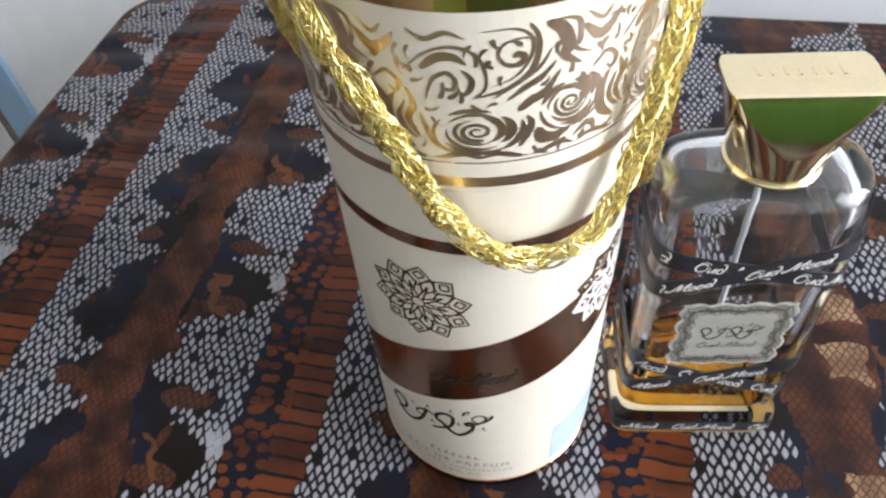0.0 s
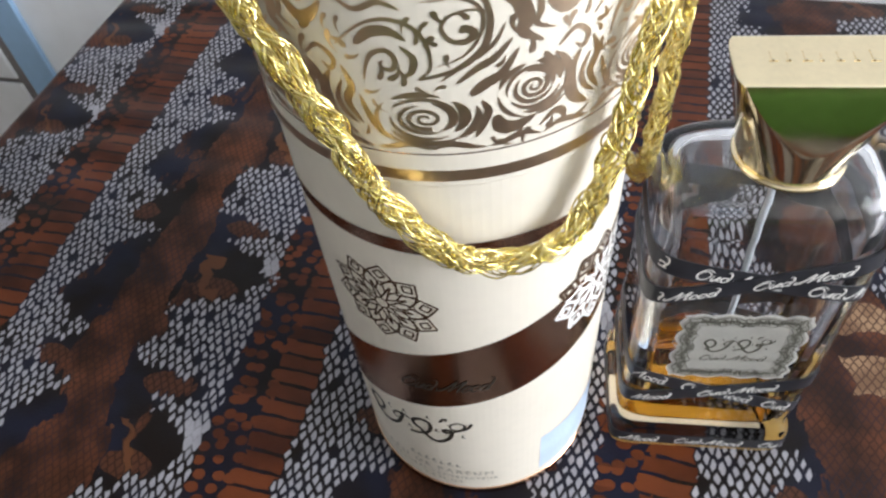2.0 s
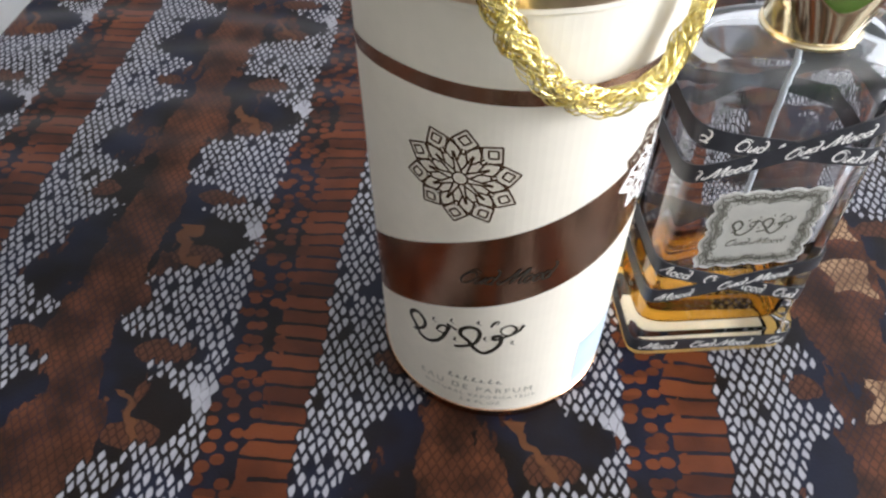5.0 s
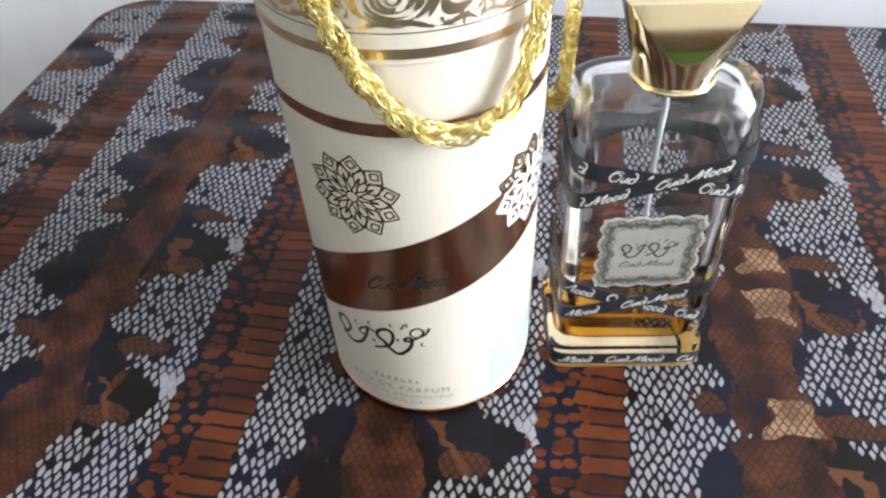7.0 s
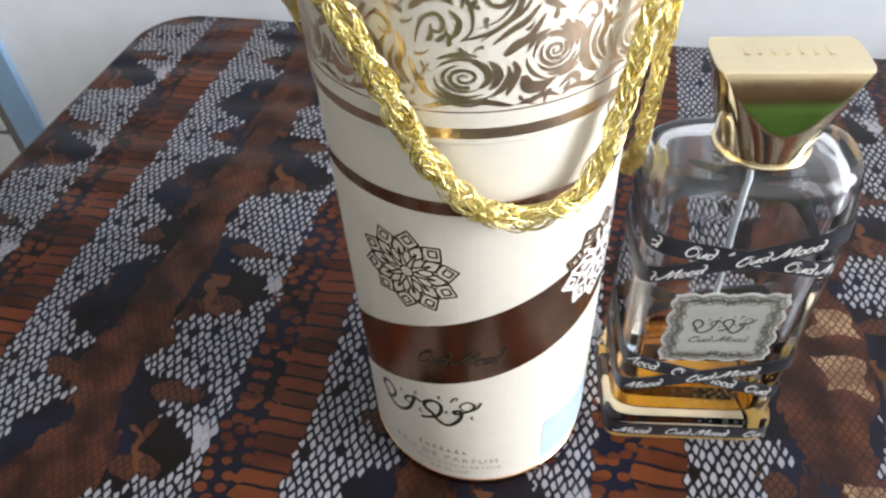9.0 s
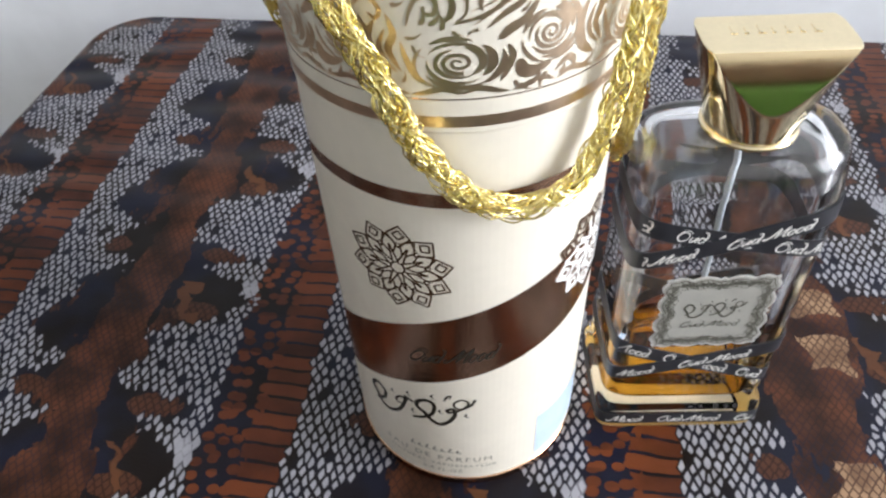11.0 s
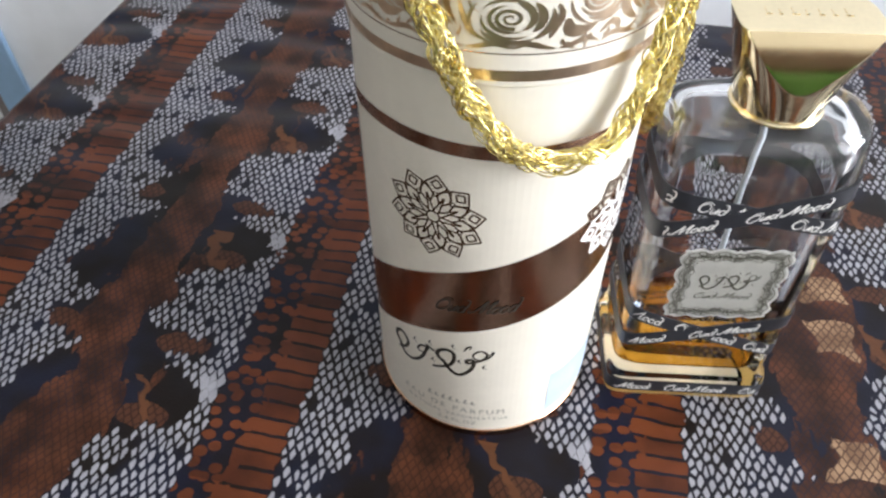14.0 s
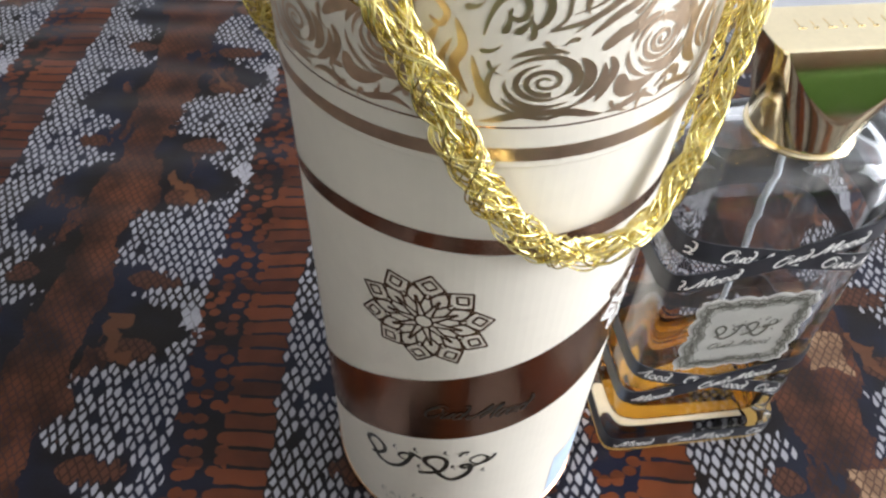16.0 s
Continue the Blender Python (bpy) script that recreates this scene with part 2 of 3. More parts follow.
BASE_GLEAM = plain("cream_base_gleam", (0.62, 0.57, 0.46), 0.5, vary=0.12, scale=150)
WOOD = plain("dark_table_wood", (0.10, 0.055, 0.03), 0.45, vary=0.3, scale=14)


def glassy(name, colour, ior, rough=0.0):
    m = Mat(name, colour, rough)
    m.set("Transmission Weight", 1.0)
    m.set("IOR", ior)
    return m.m


GLASS = glassy("clear_bottle_glass", (0.97, 0.98, 0.98), 1.47)
PERFUME = glassy("amber_perfume", (0.78, 0.42, 0.06), 1.36)


def glow_backdrop():
    """Added glow behind the camera: leaf and sky colours for the cap's reflections."""
    m = Mat("reflected_glow", (0, 0, 0), 1.0)
    x, y, z = m.split(m.coords())
    n = m.noise(m.coords(), 5.0, 5.0)
    leaves = m.mix(n.step(0.35, 0.7), (0.02, 0.06, 0.008), (0.22, 0.42, 0.06))
    bank = (z + n * 0.04)
    c = m.mix(bank.step(-0.11, -0.09), leaves, (0.10, 0.055, 0.03))
    c = m.mix(bank.step(-0.04, -0.02), c, (0.95, 0.98, 1.1))
    c = m.mix(z.step(0.3, 1.0), c, (0.80, 0.90, 1.05))
    m.tree.links.new(c, m.p.inputs["Emission Color"])
    m.set("Emission Strength", 1.15)
    return m.m


GLOW_BACKDROP = glow_backdrop()


# ---- building helpers ----
def part(name, bm, material, parent=None, label="", smooth=False):
    me = bpy.data.meshes.new(name)
    bmesh.ops.recalc_face_normals(bm, faces=bm.faces) if parent != "open" else None
    bm.to_mesh(me)
    bm.free()
    me.materials.append(material)
    if smooth:
        me.shade_smooth()
    ob = new(name, me)
    if parent and parent != "open":
        ob.parent = parent
    if label:
        ob["label"] = label
    return ob


def box(bm, x0, x1, y0, y1, z0, z1, bevel=0.0, segments=2):
    g = bmesh.ops.create_cube(bm, size=1.0, matrix=Matrix.Translation(((x0 + x1) / 2, (y0 + y1) / 2, (z0 + z1) / 2)) @ Matrix.Diagonal((x1 - x0, y1 - y0, z1 - z0, 1)))
    if bevel:
        edges = list({e for v in g["verts"] for e in v.link_edges})
        bmesh.ops.bevel(bm, geom=edges, offset=bevel, segments=segments, affect="EDGES", profile=0.5)
    return bm


def loft(bm, rings, cap_start=True, cap_end=True, closed=False):
    """Skin rings of equal vertex counts."""
    vs = [[bm.verts.new(p) for p in ring] for ring in rings]
    n = len(vs[0])
    pairs = list(zip(vs, vs[1:])) + ([(vs[-1], vs[0])] if closed else [])
    for a, b in pairs:
        for i in range(n):
            j = (i + 1) % n
            bm.faces.new((a[i], a[j], b[j], b[i]))
    if not closed:
        if cap_start:
            bm.faces.new(vs[0][::-1])
        if cap_end:
            bm.faces.new(vs[-1])
    return bm


def circle(r, z, n=96, x=0.0, y=0.0):
    return [(x + r * math.cos(2 * math.pi * i / n), y + r * math.sin(2 * math.pi * i / n), z) for i in range(n)]


def turned(bm, profile, n=96):
    return loft(bm, [circle(r, z, n) for r, z in profile])


def on_drum(radius):
    """Maps paper coordinates (metres along the wall from the front, height) onto a drum."""
    def place(s, z, h=0.0):
        a = s / radius
        return (radius + h) * math.sin(a), -(radius + h) * math.cos(a), z
    return place


def stroke(bm, pts, width, place, h=0.00012):
    """A printed line along pts with a width that may change along it."""
    n = len(pts)
    left, right = [], []
    for i, (x, y) in enumerate(pts):
        ax, ay = pts[max(i - 1, 0)]
        bx, by = pts[min(i + 1, n - 1)]
        dx, dy = bx - ax, by - ay
        k = math.hypot(dx, dy) or 1e-9
        w = (width(i / (n - 1)) if callable(width) else width) / 2
        left.append(bm.verts.new(place(x - dy / k * w, y + dx / k * w, h)))
        right.append(bm.verts.new(place(x + dy / k * w, y - dx / k * w, h)))
    for i in range(n - 1):
        bm.faces.new((right[i], right[i + 1], left[i + 1], left[i]))


def smooth_line(pts, steps=8, closed=False):
    """Catmull-Rom through pts (any dimension)."""
    pts = [Vector(p) for p in pts]
    n = len(pts)
    out = []
    for i in range(n if closed else n - 1):
        p = [pts[(i + k) % n] if closed else pts[min(max(i + k, 0), n - 1)] for k in (-1, 0, 1, 2)]
        for s in range(steps):
            t = s / steps
            out.append(0.5 * (2 * p[1] + (p[2] - p[0]) * t + (2 * p[0] - 5 * p[1] + 4 * p[2] - p[3]) * t * t + (3 * p[1] - p[0] - 3 * p[2] + p[3]) * t ** 3))
    if not closed:
        out.append(pts[-1])
    return out


def tube(bm, line, radius, sides=5):
    """A wire along a line."""
    rings, up = [], Vector((0.3, 0.2, 1)).normalized()
    for i, p in enumerate(line):
        d = (line[min(i + 1, len(line) - 1)] - line[max(i - 1, 0)]).normalized()
        a = d.cross(up)
        a = a.normalized() if a.length > 1e-6 else d.orthogonal().normalized()
        up = a.cross(d).normalized()
        rings.append([p + radius * (math.cos(k * 2 * math.pi / sides) * a + math.sin(k * 2 * math.pi / sides) * up) for k in range(sides)])
    return loft(bm, rings)


def thing(name, label, category, group="", kind="", m=None):
    ob = tagged(new(name), label, category, group, kind)
    if m is not None:
        ob.matrix_world = m
    return ob


# ---- the room ----
WALL_Y, WALL_X0, WALL_X1, FRONT_Y, FLOOR_Z, TOP_Z = 0.33, -2.2, 2.35, -1.4, -0.75, 1.95


def setting(name, bm, material, label, category="wall"):
    ob = tagged(part(name, bm, material), label, category, kind="structure")
    ob.matrix_world = TURN
    return ob


STRIP_X = -0.488  # right edge of the blue strip on the back wall
setting("floor", box(bmesh.new(), WALL_X0 - 0.1, WALL_X1 + 0.1, FRONT_Y - 0.1, WALL_Y + 0.1, FLOOR_Z - 0.05, FLOOR_Z), FLOOR, "beige tiled floor under the table", "floor")
setting("ceiling", box(bmesh.new(), WALL_X0 - 0.1, WALL_X1 + 0.1, FRONT_Y - 0.1, WALL_Y + 0.1, TOP_Z, TOP_Z + 0.05), CEILING, "unseen ceiling, greyed to hold down bounced light", "ceiling")
setting("wall_north", box(bmesh.new(), WALL_X0, WALL_X1, WALL_Y, WALL_Y + 0.1, FLOOR_Z, TOP_Z), PLASTER, "smooth white painted wall behind the table")
setting("wall_west", box(bmesh.new(), WALL_X0 - 0.1, WALL_X0, FRONT_Y - 0.1, WALL_Y + 0.1, FLOOR_Z, TOP_Z), DULL, "unseen side wall, dim cream to hold down bounced light")
# the window wall: four blocks round the opening
WY0, WY1, WZ0, WZ1 = -1.02, 0.10, 0.32, 1.82
bm = bmesh.new()
box(bm, WALL_X1, WALL_X1 + 0.12, FRONT_Y - 0.1, WY0, FLOOR_Z, TOP_Z)
box(bm, WALL_X1, WALL_X1 + 0.12, WY1, WALL_Y + 0.1, FLOOR_Z, TOP_Z)
box(bm, WALL_X1, WALL_X1 + 0.12, WY0, WY1, FLOOR_Z, WZ0)
box(bm, WALL_X1, WALL_X1 + 0.12, WY0, WY1, WZ1, TOP_Z)
setting("wall_east", bm, PLASTER, "white painted wall with a window opening")
# unseen wall added behind the camera, its opening lets the backdrop's glow in
DX0, DX1, DZ1 = -0.45, 0.6, 0.95
bm = bmesh.new()
box(bm, WALL_X0, DX0, FRONT_Y - 0.1, FRONT_Y, FLOOR_Z, TOP_Z)
box(bm, DX1, WALL_X1, FRONT_Y - 0.1, FRONT_Y, FLOOR_Z, TOP_Z)
box(bm, DX0, DX1, FRONT_Y - 0.1, FRONT_Y, DZ1, TOP_Z)
setting("wall_south", bm, DULL, "unseen dim cream wall, added with an opening for the backdrop's glow")
# glowing sheet added beyond the opening, for cap reflections and front fill
bm = bmesh.new()
box(bm, -4, 4, -0.02, 0.0, -3.5, 3.0)
back = setting("backdrop", bm, GLOW_BACKDROP, "unseen glowing backdrop of leaf and sky colours, added for reflections and fill light", "backdrop")
back.matrix_world = TURN @ pose(0, FRONT_Y - 2.1, 0)

# blue strip, dark joint and glazed tiles on the back wall beside the table
strip = setting("trim", box(bmesh.new(), STRIP_X - 0.034, STRIP_X, WALL_Y - 0.006, WALL_Y - 0.0005, FLOOR_Z, 0.6, 0.0015), BLUE, "light blue painted upright strip on the wall", "trim")
tiled = setting("wall_tiling", box(bmesh.new(), WALL_X0, STRIP_X - 0.0345, WALL_Y - 0.004, WALL_Y - 0.0005, FLOOR_Z, 0.6), GROUT, "white glazed wall tiles with grey joints")
TW, TH = 0.2, 0.25
tile_mesh = bpy.data.meshes.new("tile")
bm = box(bmesh.new(), 0, TW - 0.006, -0.004, 0, 0, TH - 0.006, 0.0015)
bm.to_mesh(tile_mesh)
bm.free()
tile_mesh.materials.append(TILE)
for i in range(4):
    for j in range(5):
        t = new("tile", tile_mesh)
        t.parent = tiled
        t.matrix_basis = pose(STRIP_X - 0.0435 - (i + 1) * TW + 0.006, WALL_Y - 0.0041, -0.166 - 2 * TH + j * TH + 0.003)

# ---- the table ----
table = thing("table", "dark wooden table standing against a white wall", "table", m=TURN)
TX0, TX1, TY0, TY1 = -0.285, 0.66, -0.30, 0.281


def rounded_plate(bm, x0, x1, y0, y1, r, levels, n=10):
    rings = []
    for inset, z in levels:
        ring = []
        rr = max(r - inset, 0.002)
        for cx, cy, a0 in ((x1 - r, y1 - r, 0), (x0 + r, y1 - r, 90), (x0 + r, y0 + r, 180), (x1 - r, y0 + r, 270)):
            for k in range(n + 1):
                a = radians(a0 + 90 * k / n)
                ring.append((cx + rr * math.cos(a), cy + rr * math.sin(a), z))
        rings.append(ring)
    return loft(bm, rings)


part("tabletop", rounded_plate(bmesh.new(), TX0 + 0.004, TX1 - 0.004, TY0 + 0.004, TY1 - 0.004, 0.036, [(0.002, -0.034), (0, -0.030), (0, -0.006), (0.002, -0.0035)]), WOOD, table)
for x in (TX0 + 0.05, TX1 - 0.05):
    for y in (TY0 + 0.05, TY1 - 0.05):
        part("leg", box(bmesh.new(), x - 0.022, x + 0.022, y - 0.022, y + 0.022, FLOOR_Z, -0.034, 0.004), WOOD, table)
# the cloth lies over the top and is folded down round its rim
cloth = part("tablecloth", rounded_plate(bmesh.new(), TX0, TX1, TY0, TY1, 0.038,
             [(0.0, -0.075), (-0.001, -0.06), (0.0005, -0.03), (0.0, -0.006), (0.0008, -0.003), (0.0025, -0.0008), (0.005, 0.0)]), CLOTH, smooth=False)
tagged(cloth, "glossy snakeskin-print oilcloth in brown, navy and ivory on the table", "tablecloth")
cloth.matrix_world = TURN

# made-up chair, back against the table, only to reflect green in the gold cap
chair = thing("reflection_chair", "unseen brown and green chair, added to colour the gold cap's reflection", "chair", m=TURN @ pose(0.27, -0.37, 0))
part("back_pad", box(bmesh.new(), -0.235, 0.235, -0.022, 0.022, -0.22, 0.050, 0.012, 3), GREEN_CLOTH, chair, "green fabric back pad")
part("top_rail", box(bmesh.new(), -0.265, 0.265, -0.016, 0.016, 0.052, 0.088, 0.008, 3), WOOD, chair)
part("bottom_rail", box(bmesh.new(), -0.238, 0.238, -0.012, 0.012, -0.262, -0.224, 0.004), WOOD, chair)
part("seat", box(bmesh.new(), -0.25, 0.25, -0.45, -0.014, -0.31, -0.265, 0.012, 3), GREEN_CLOTH, chair, "green fabric seat")
for x in (-0.252, 0.252):
    part("back_post", box(bmesh.new(), x - 0.014, x + 0.014, -0.014, 0.014, FLOOR_Z, 0.051, 0.004), WOOD, chair)
    part("leg", box(bmesh.new(), x * 0.9 - 0.018, x * 0.9 + 0.018, -0.44, -0.404, FLOOR_Z, -0.311, 0.004), WOOD, chair)

# ---- the gift drum ----
R_BODY, R_LID = 0.0392, 0.0397
drum = thing("gift_drum", "cream cardboard drum with bronze foil bands standing on the cloth", "gift box")
body = part("body", turned(bmesh.new(), [(0.0378, 0.0), (0.0386, 0.0004), (R_BODY, 0.0032), (R_BODY, 0.0036), (R_BODY, 0.175), (0.036, 0.176)], 128), CREAM, drum, smooth=False)
part("base_rim", turned(bmesh.new(), [(0.0388, 0.0003), (0.0396, 0.0006), (0.0396, 0.0040), (0.0391, 0.0044)], 128), FOIL, drum, "thin bronze foil foot rim")
lid = part("lid", turned(bmesh.new(), [(0.0391, 0.1488), (0.0396, 0.1488), (R_LID, 0.1491), (R_LID, 0.2055), (0.0392, 0.2065), (0.0, 0.2068)], 128), CREAM, drum, "cream lid with gold scrollwork")
drum_map, lid_map = on_drum(R_BODY), on_drum(R_LID)


def hoop(bm, place, radius, low, high, a0, a1, n=140, h=0.0001, rows=1):
    """A printed band between the heights low(a) and high(a), a in degrees."""
    grid = []
    for i in range(n + 1):
        a = a0 + (a1 - a0) * i / n
        z0, z1 = low(a), high(a)
        grid.append([bm.verts.new(place(radians(a) * radius, z0 + (z1 - z0) * k / rows, h)) for k in range(rows + 1)])
    for p, q in zip(grid, grid[1:]):
        for k in range(rows):
            bm.faces.new((p[k], q[k], q[k + 1], p[k + 1]))
    return bm


def band_low(a):
    return max(0.004, 0.0635 + 0.00024 * a - 0.0000025 * max(0, -a - 20) ** 2)


def band_high(a):
    return max(0.0042, 0.0911 + 0.00026 * a - 0.0000022 * max(0, -a - 15) ** 2)


foil_band = part("foil_band", hoop(bmesh.new(), drum_map, R_BODY, band_low, band_high, -175, 175), FOIL, body, "wide slanted bronze foil band")
part("foil_stripe", hoop(bmesh.new(), drum_map, R_BODY, lambda a: 0.1282 - 0.000006 * min(0, a + 40) ** 2 * 0.4, lambda a: 0.1322 - 0.000006 * min(0, a + 40) ** 2 * 0.4, -179, 179), FOIL, body, "narrow bronze foil stripe")
part("rim_stripe", hoop(bmesh.new(), lid_map, R_LID, lambda a: 0.1503, lambda a: 0.1529, -180, 180), SCROLL_FOIL, lid, "narrow bronze foil stripe")
part("crown_band", hoop(bmesh.new(), lid_map, R_LID, lambda a: 0.1893, lambda a: 0.2045, -180, 180), GOLD_FOIL, lid, "plain gold foil band")


def spiral(cx, cz, r0, r1, a0, turns, squash=1.0, n=44):
    return [(cx + (r0 + (r1 - r0) * i / n) * math.cos(a0 + turns * 2 * math.pi * i / n), cz + squash * (r0 + (r1 - r0) * i / n) * math.sin(a0 + turns * 2 * math.pi * i / n)) for i in range(n + 1)]


def taper(w, lo=0.15):
    return lambda t: w * (lo + (1 - lo) * math.sin(math.pi * min(1, max(0, t))) ** 0.8)


def swell(w, lo=0.12):
    return lambda t: w * (lo + (1 - lo) * (1 - t) * min(1.0, t * 6 + 0.1))


def scrollwork():
    """Roses, scrolls and leaves in gold foil round the lid, a design of six alike lengths."""
    bm = bmesh.new()
    rng = random.Random(5)
    taken = []

    def line(pts, w):
        stroke(bm, pts, w, lid_map)
        taken.extend((x, z, 0.0016) for x, z in pts[::2])

    def draw(o, w, *pts, lo=0.08, peak=0.5):
        """A pen stroke through points in millimetres, swelling to the width w."""
        pts = [(o + x * 0.001, z * 0.001) for x, z in (tuple(p) for p in smooth_line(pts, 7))]
        line(pts, lambda t: 0.001 * w * (lo + (1 - lo) * math.sin(math.pi * t ** (math.log(0.5) / math.log(peak))) ** 0.8))

    def rose(cx, cz, rx, rz, lean):
        n = 40
        spin = [(0.06 + 0.34 * i / n, lean + 1.75 * 2 * math.pi * i / n) for i in range(n + 1)]
        line([(cx + rx * r * math.cos(a), cz + rz * r * math.sin(a)) for r, a in spin], lambda t: 0.0004 + 0.0005 * t)
        for r, a0, a1, w in ((0.52, 95, 300, 0.9), (0.56, -62, 70, 1.5), (0.70, 20, 150, 0.7), (0.74, 165, 300, 0.9), (0.78, -48, 42, 2.0), (0.88, 60, 128, 1.1), (0.92, 205, 305, 1.2), (1.0, 140, 215, 0.8), (1.02, -60, 15, 1.5), (1.08, 225, 285, 0.6)):
            a0, a1 = radians(a0), radians(a1)
            pts = []
            for i in range(17):
                t = i / 16
                a, q = a0 + (a1 - a0) * t + lean * 0.35, r * (0.96 + 0.10 * t)
                pts.append((cx + rx * q * math.cos(a), cz + rz * q * math.sin(a)))
            line(pts, taper(0.001 * w, 0.05))

    def leaf(x, z, a, length, w):
        line([(x + length * t * math.cos(a + 0.8 * t), z + length * t * math.sin(a + 0.8 * t)) for t in [i / 9 for i in range(10)]], swell(w * 0.8, 0.04))

    unit = radians(60) * R_LID
    for k in range(-3, 3):
        o = k * unit
        rose(o - 0.0006, 0.1646, 0.0082, 0.0056, 0.3)
        rose(o + 0.0172, 0.1683, 0.0062, 0.0056, 2.2)
        # the long stem with its curl, and the arch over the first rose
        draw(o, 1.1, (-1.0, 172.4), (4.9, 174.0), (9.1, 177.2), (10.3, 181.3), (9.9, 184.4), (8.6, 186.4), lo=0.3)
        draw(o, 0.6, (1.7, 174.6), (6.0, 176.2), (8.6, 179.2), (9.3, 182.6), (8.1, 184.9), (5.2, 185.9), (0.4, 185.6))
        draw(o, 1.3, (9.6, 183.3), (7.4, 183.9), (4.4, 183.2), (3.2, 181.2), (4.5, 179.1), (6.8, 178.8), (7.9, 180.1), (6.6, 181.0), (6.0, 180.3), lo=0.3, peak=0.8)
        draw(o, 0.7, (-13.8, 177.6), (-9.1, 181.6), (-4.7, 182.9), (-0.9, 181.5), (0.9, 178.3), (1.0, 174.4), (-1.0, 172.4), lo=0.3)
        draw(o, 0.9, (-9.8, 171.8), (-9.1, 174.5), (-7.9, 176.7), (-5.6, 177.6), (-4.2, 176.0), (-4.9, 174.2), (-6.5, 174.5), (-6.4, 175.7), lo=0.3)
        draw(o, 1.9, (-10.4, 178.2), (-7.6, 180.6), (-4.6, 180.9), (-2.2, 179.4), peak=0.4)
        draw(o, 1.2, (-3.2, 178.4), (-1.4, 176.4), (-1.8, 174.0), (-3.4, 172.6))
        # broad leaves between the roses
        draw(o, 2.7, (11.5, 186.1), (14.4, 184.3), (15.8, 180.9), (15.3, 178.7), (18.6, 176.4), peak=0.4)
        draw(o, 1.1, (13.0, 186.3), (17.2, 185.4), (18.0, 181.8), (17.4, 179.6), (20.6, 178.0))
        draw(o, 2.2, (18.6, 184.0), (21.8, 181.0), (24.4, 181.9), (26.7, 184.6), peak=0.45)
        draw(o, 0.9, (19.2, 186.2), (22.4, 184.0), (24.6, 186.0))
        draw(o, 1.9, (6.9, 168.8), (9.2, 170.7), (11.9, 172.2), (14.6, 176.2), peak=0.4)
        draw(o, 1.3, (4.8, 171.3), (8.1, 173.8), (11.0, 175.4), (13.6, 178.2))
        draw(o, 0.8, (2.4, 172.0), (6.4, 174.8), (10.6, 177.6), (12.6, 181.0))
        draw(o, 1.0, (21.4, 174.4), (24.3, 176.6), (26.8, 174.6), (26.0, 172.6), (24.5, 173.6), lo=0.3)
        draw(o, 2.8, (10.9, 164.2), (11.8, 161.6), (14.4, 161.2), (17.6, 162.4), peak=0.4)
        draw(o, 2.4, (25.6, 172.2), (23.9, 168.4), (24.6, 163.6), (27.8, 160.6), peak=0.55)
        draw(o, 1.2, (27.6, 170.8), (26.2, 167.4), (27.0, 164.4), (29.4, 162.2))
        draw(o, 1.6, (-13.6, 173.8), (-12.4, 170.0), (-13.6, 166.6), (-11.4, 162.4))
        draw(o, 1.3, (-11.2, 168.6), (-10.2, 165.0), (-8.4, 161.4), (-4.8, 159.4))
        draw(o, 1.0, (-12.6, 186.0), (-9.4, 184.2), (-5.6, 185.6), (-2.4, 184.4))
        draw(o, 1.6, (18.4, 159.6), (20.8, 161.6), (22.6, 161.2), (23.2, 159.4), peak=0.6)
        draw(o, 1.5, (7.4, 160.2), (8.6, 162.6), (9.6, 165.4), (8.6, 167.6))
    tries = 0
    while tries < 3500:
        tries += 1
        x, z = rng.uniform(-math.pi, math.pi) * R_LID, rng.uniform(0.1586, 0.1848)
        if all((x - p) ** 2 + (z - q) ** 2 > 0.0014 ** 2 for p, q, _ in taken):
            leaf(x, z, rng.uniform(0, 6.28), rng.uniform(0.002, 0.0042), rng.uniform(0.0010, 0.0019))
    for k in range(26):
        s = (k / 26 - 0.5) * 2 * math.pi * R_LID
        flat = 1 if k % 2 else -1
        stroke(bm, [(s + 0.0092 * t / 10, 0.1578 + 0.0011 * math.sin(math.pi * t / 10) + 0.0004 * flat * math.sin(2 * math.pi * t / 10)) for t in range(11)], taper(0.0013, 0.05), lid_map)
    return bm


scrolls = part("scrollwork", scrollwork(), SCROLL_FOIL, lid, "gold foil roses, scrolls and small leaves")
scrolls["kind"] = "stuff"
part("scroll_border", hoop(bmesh.new(), lid_map, R_LID, lambda a: 0.1566, lambda a: 0.1569, -180, 180), FOIL, lid)


def rosette(bm, cs, cz, r, w, place, h=0.00014, keep=lambda s, z: True):
    """A ten-pointed lattice star of nested lozenges."""
    def line(pts):
        n = 5
        dense = [tuple(Vector(a).lerp(Vector(b), i / n)) for a, b in zip(pts, pts[1:]) for i in range(n)] + [pts[-1]]
        if keep(*dense[len(dense) // 2]):
            stroke(bm, dense, w, place, h)

    def at(rad, a):
        return cs + r * rad * math.cos(a), cz + r * rad * math.sin(a)

    step = 2 * math.pi / 10
    for k in range(10):
        a = k * step + 0.22
        tip, inner = at(1.0, a), at(0.50, a)
        for sgn in (-1, 1):
            side = at(0.80, a + sgn * 0.27)
            line([tip, side])
            line([side, inner])
            line([at(0.90, a), at(0.795, a + sgn * 0.135), at(0.69, a)])
            line([at(0.80, a + sgn * 0.27), at(0.62, a + sgn * 0.52)])
            line([at(0.17, a), at(0.36, a + sgn * 0.24), at(0.55, a + sgn * 0.30)])
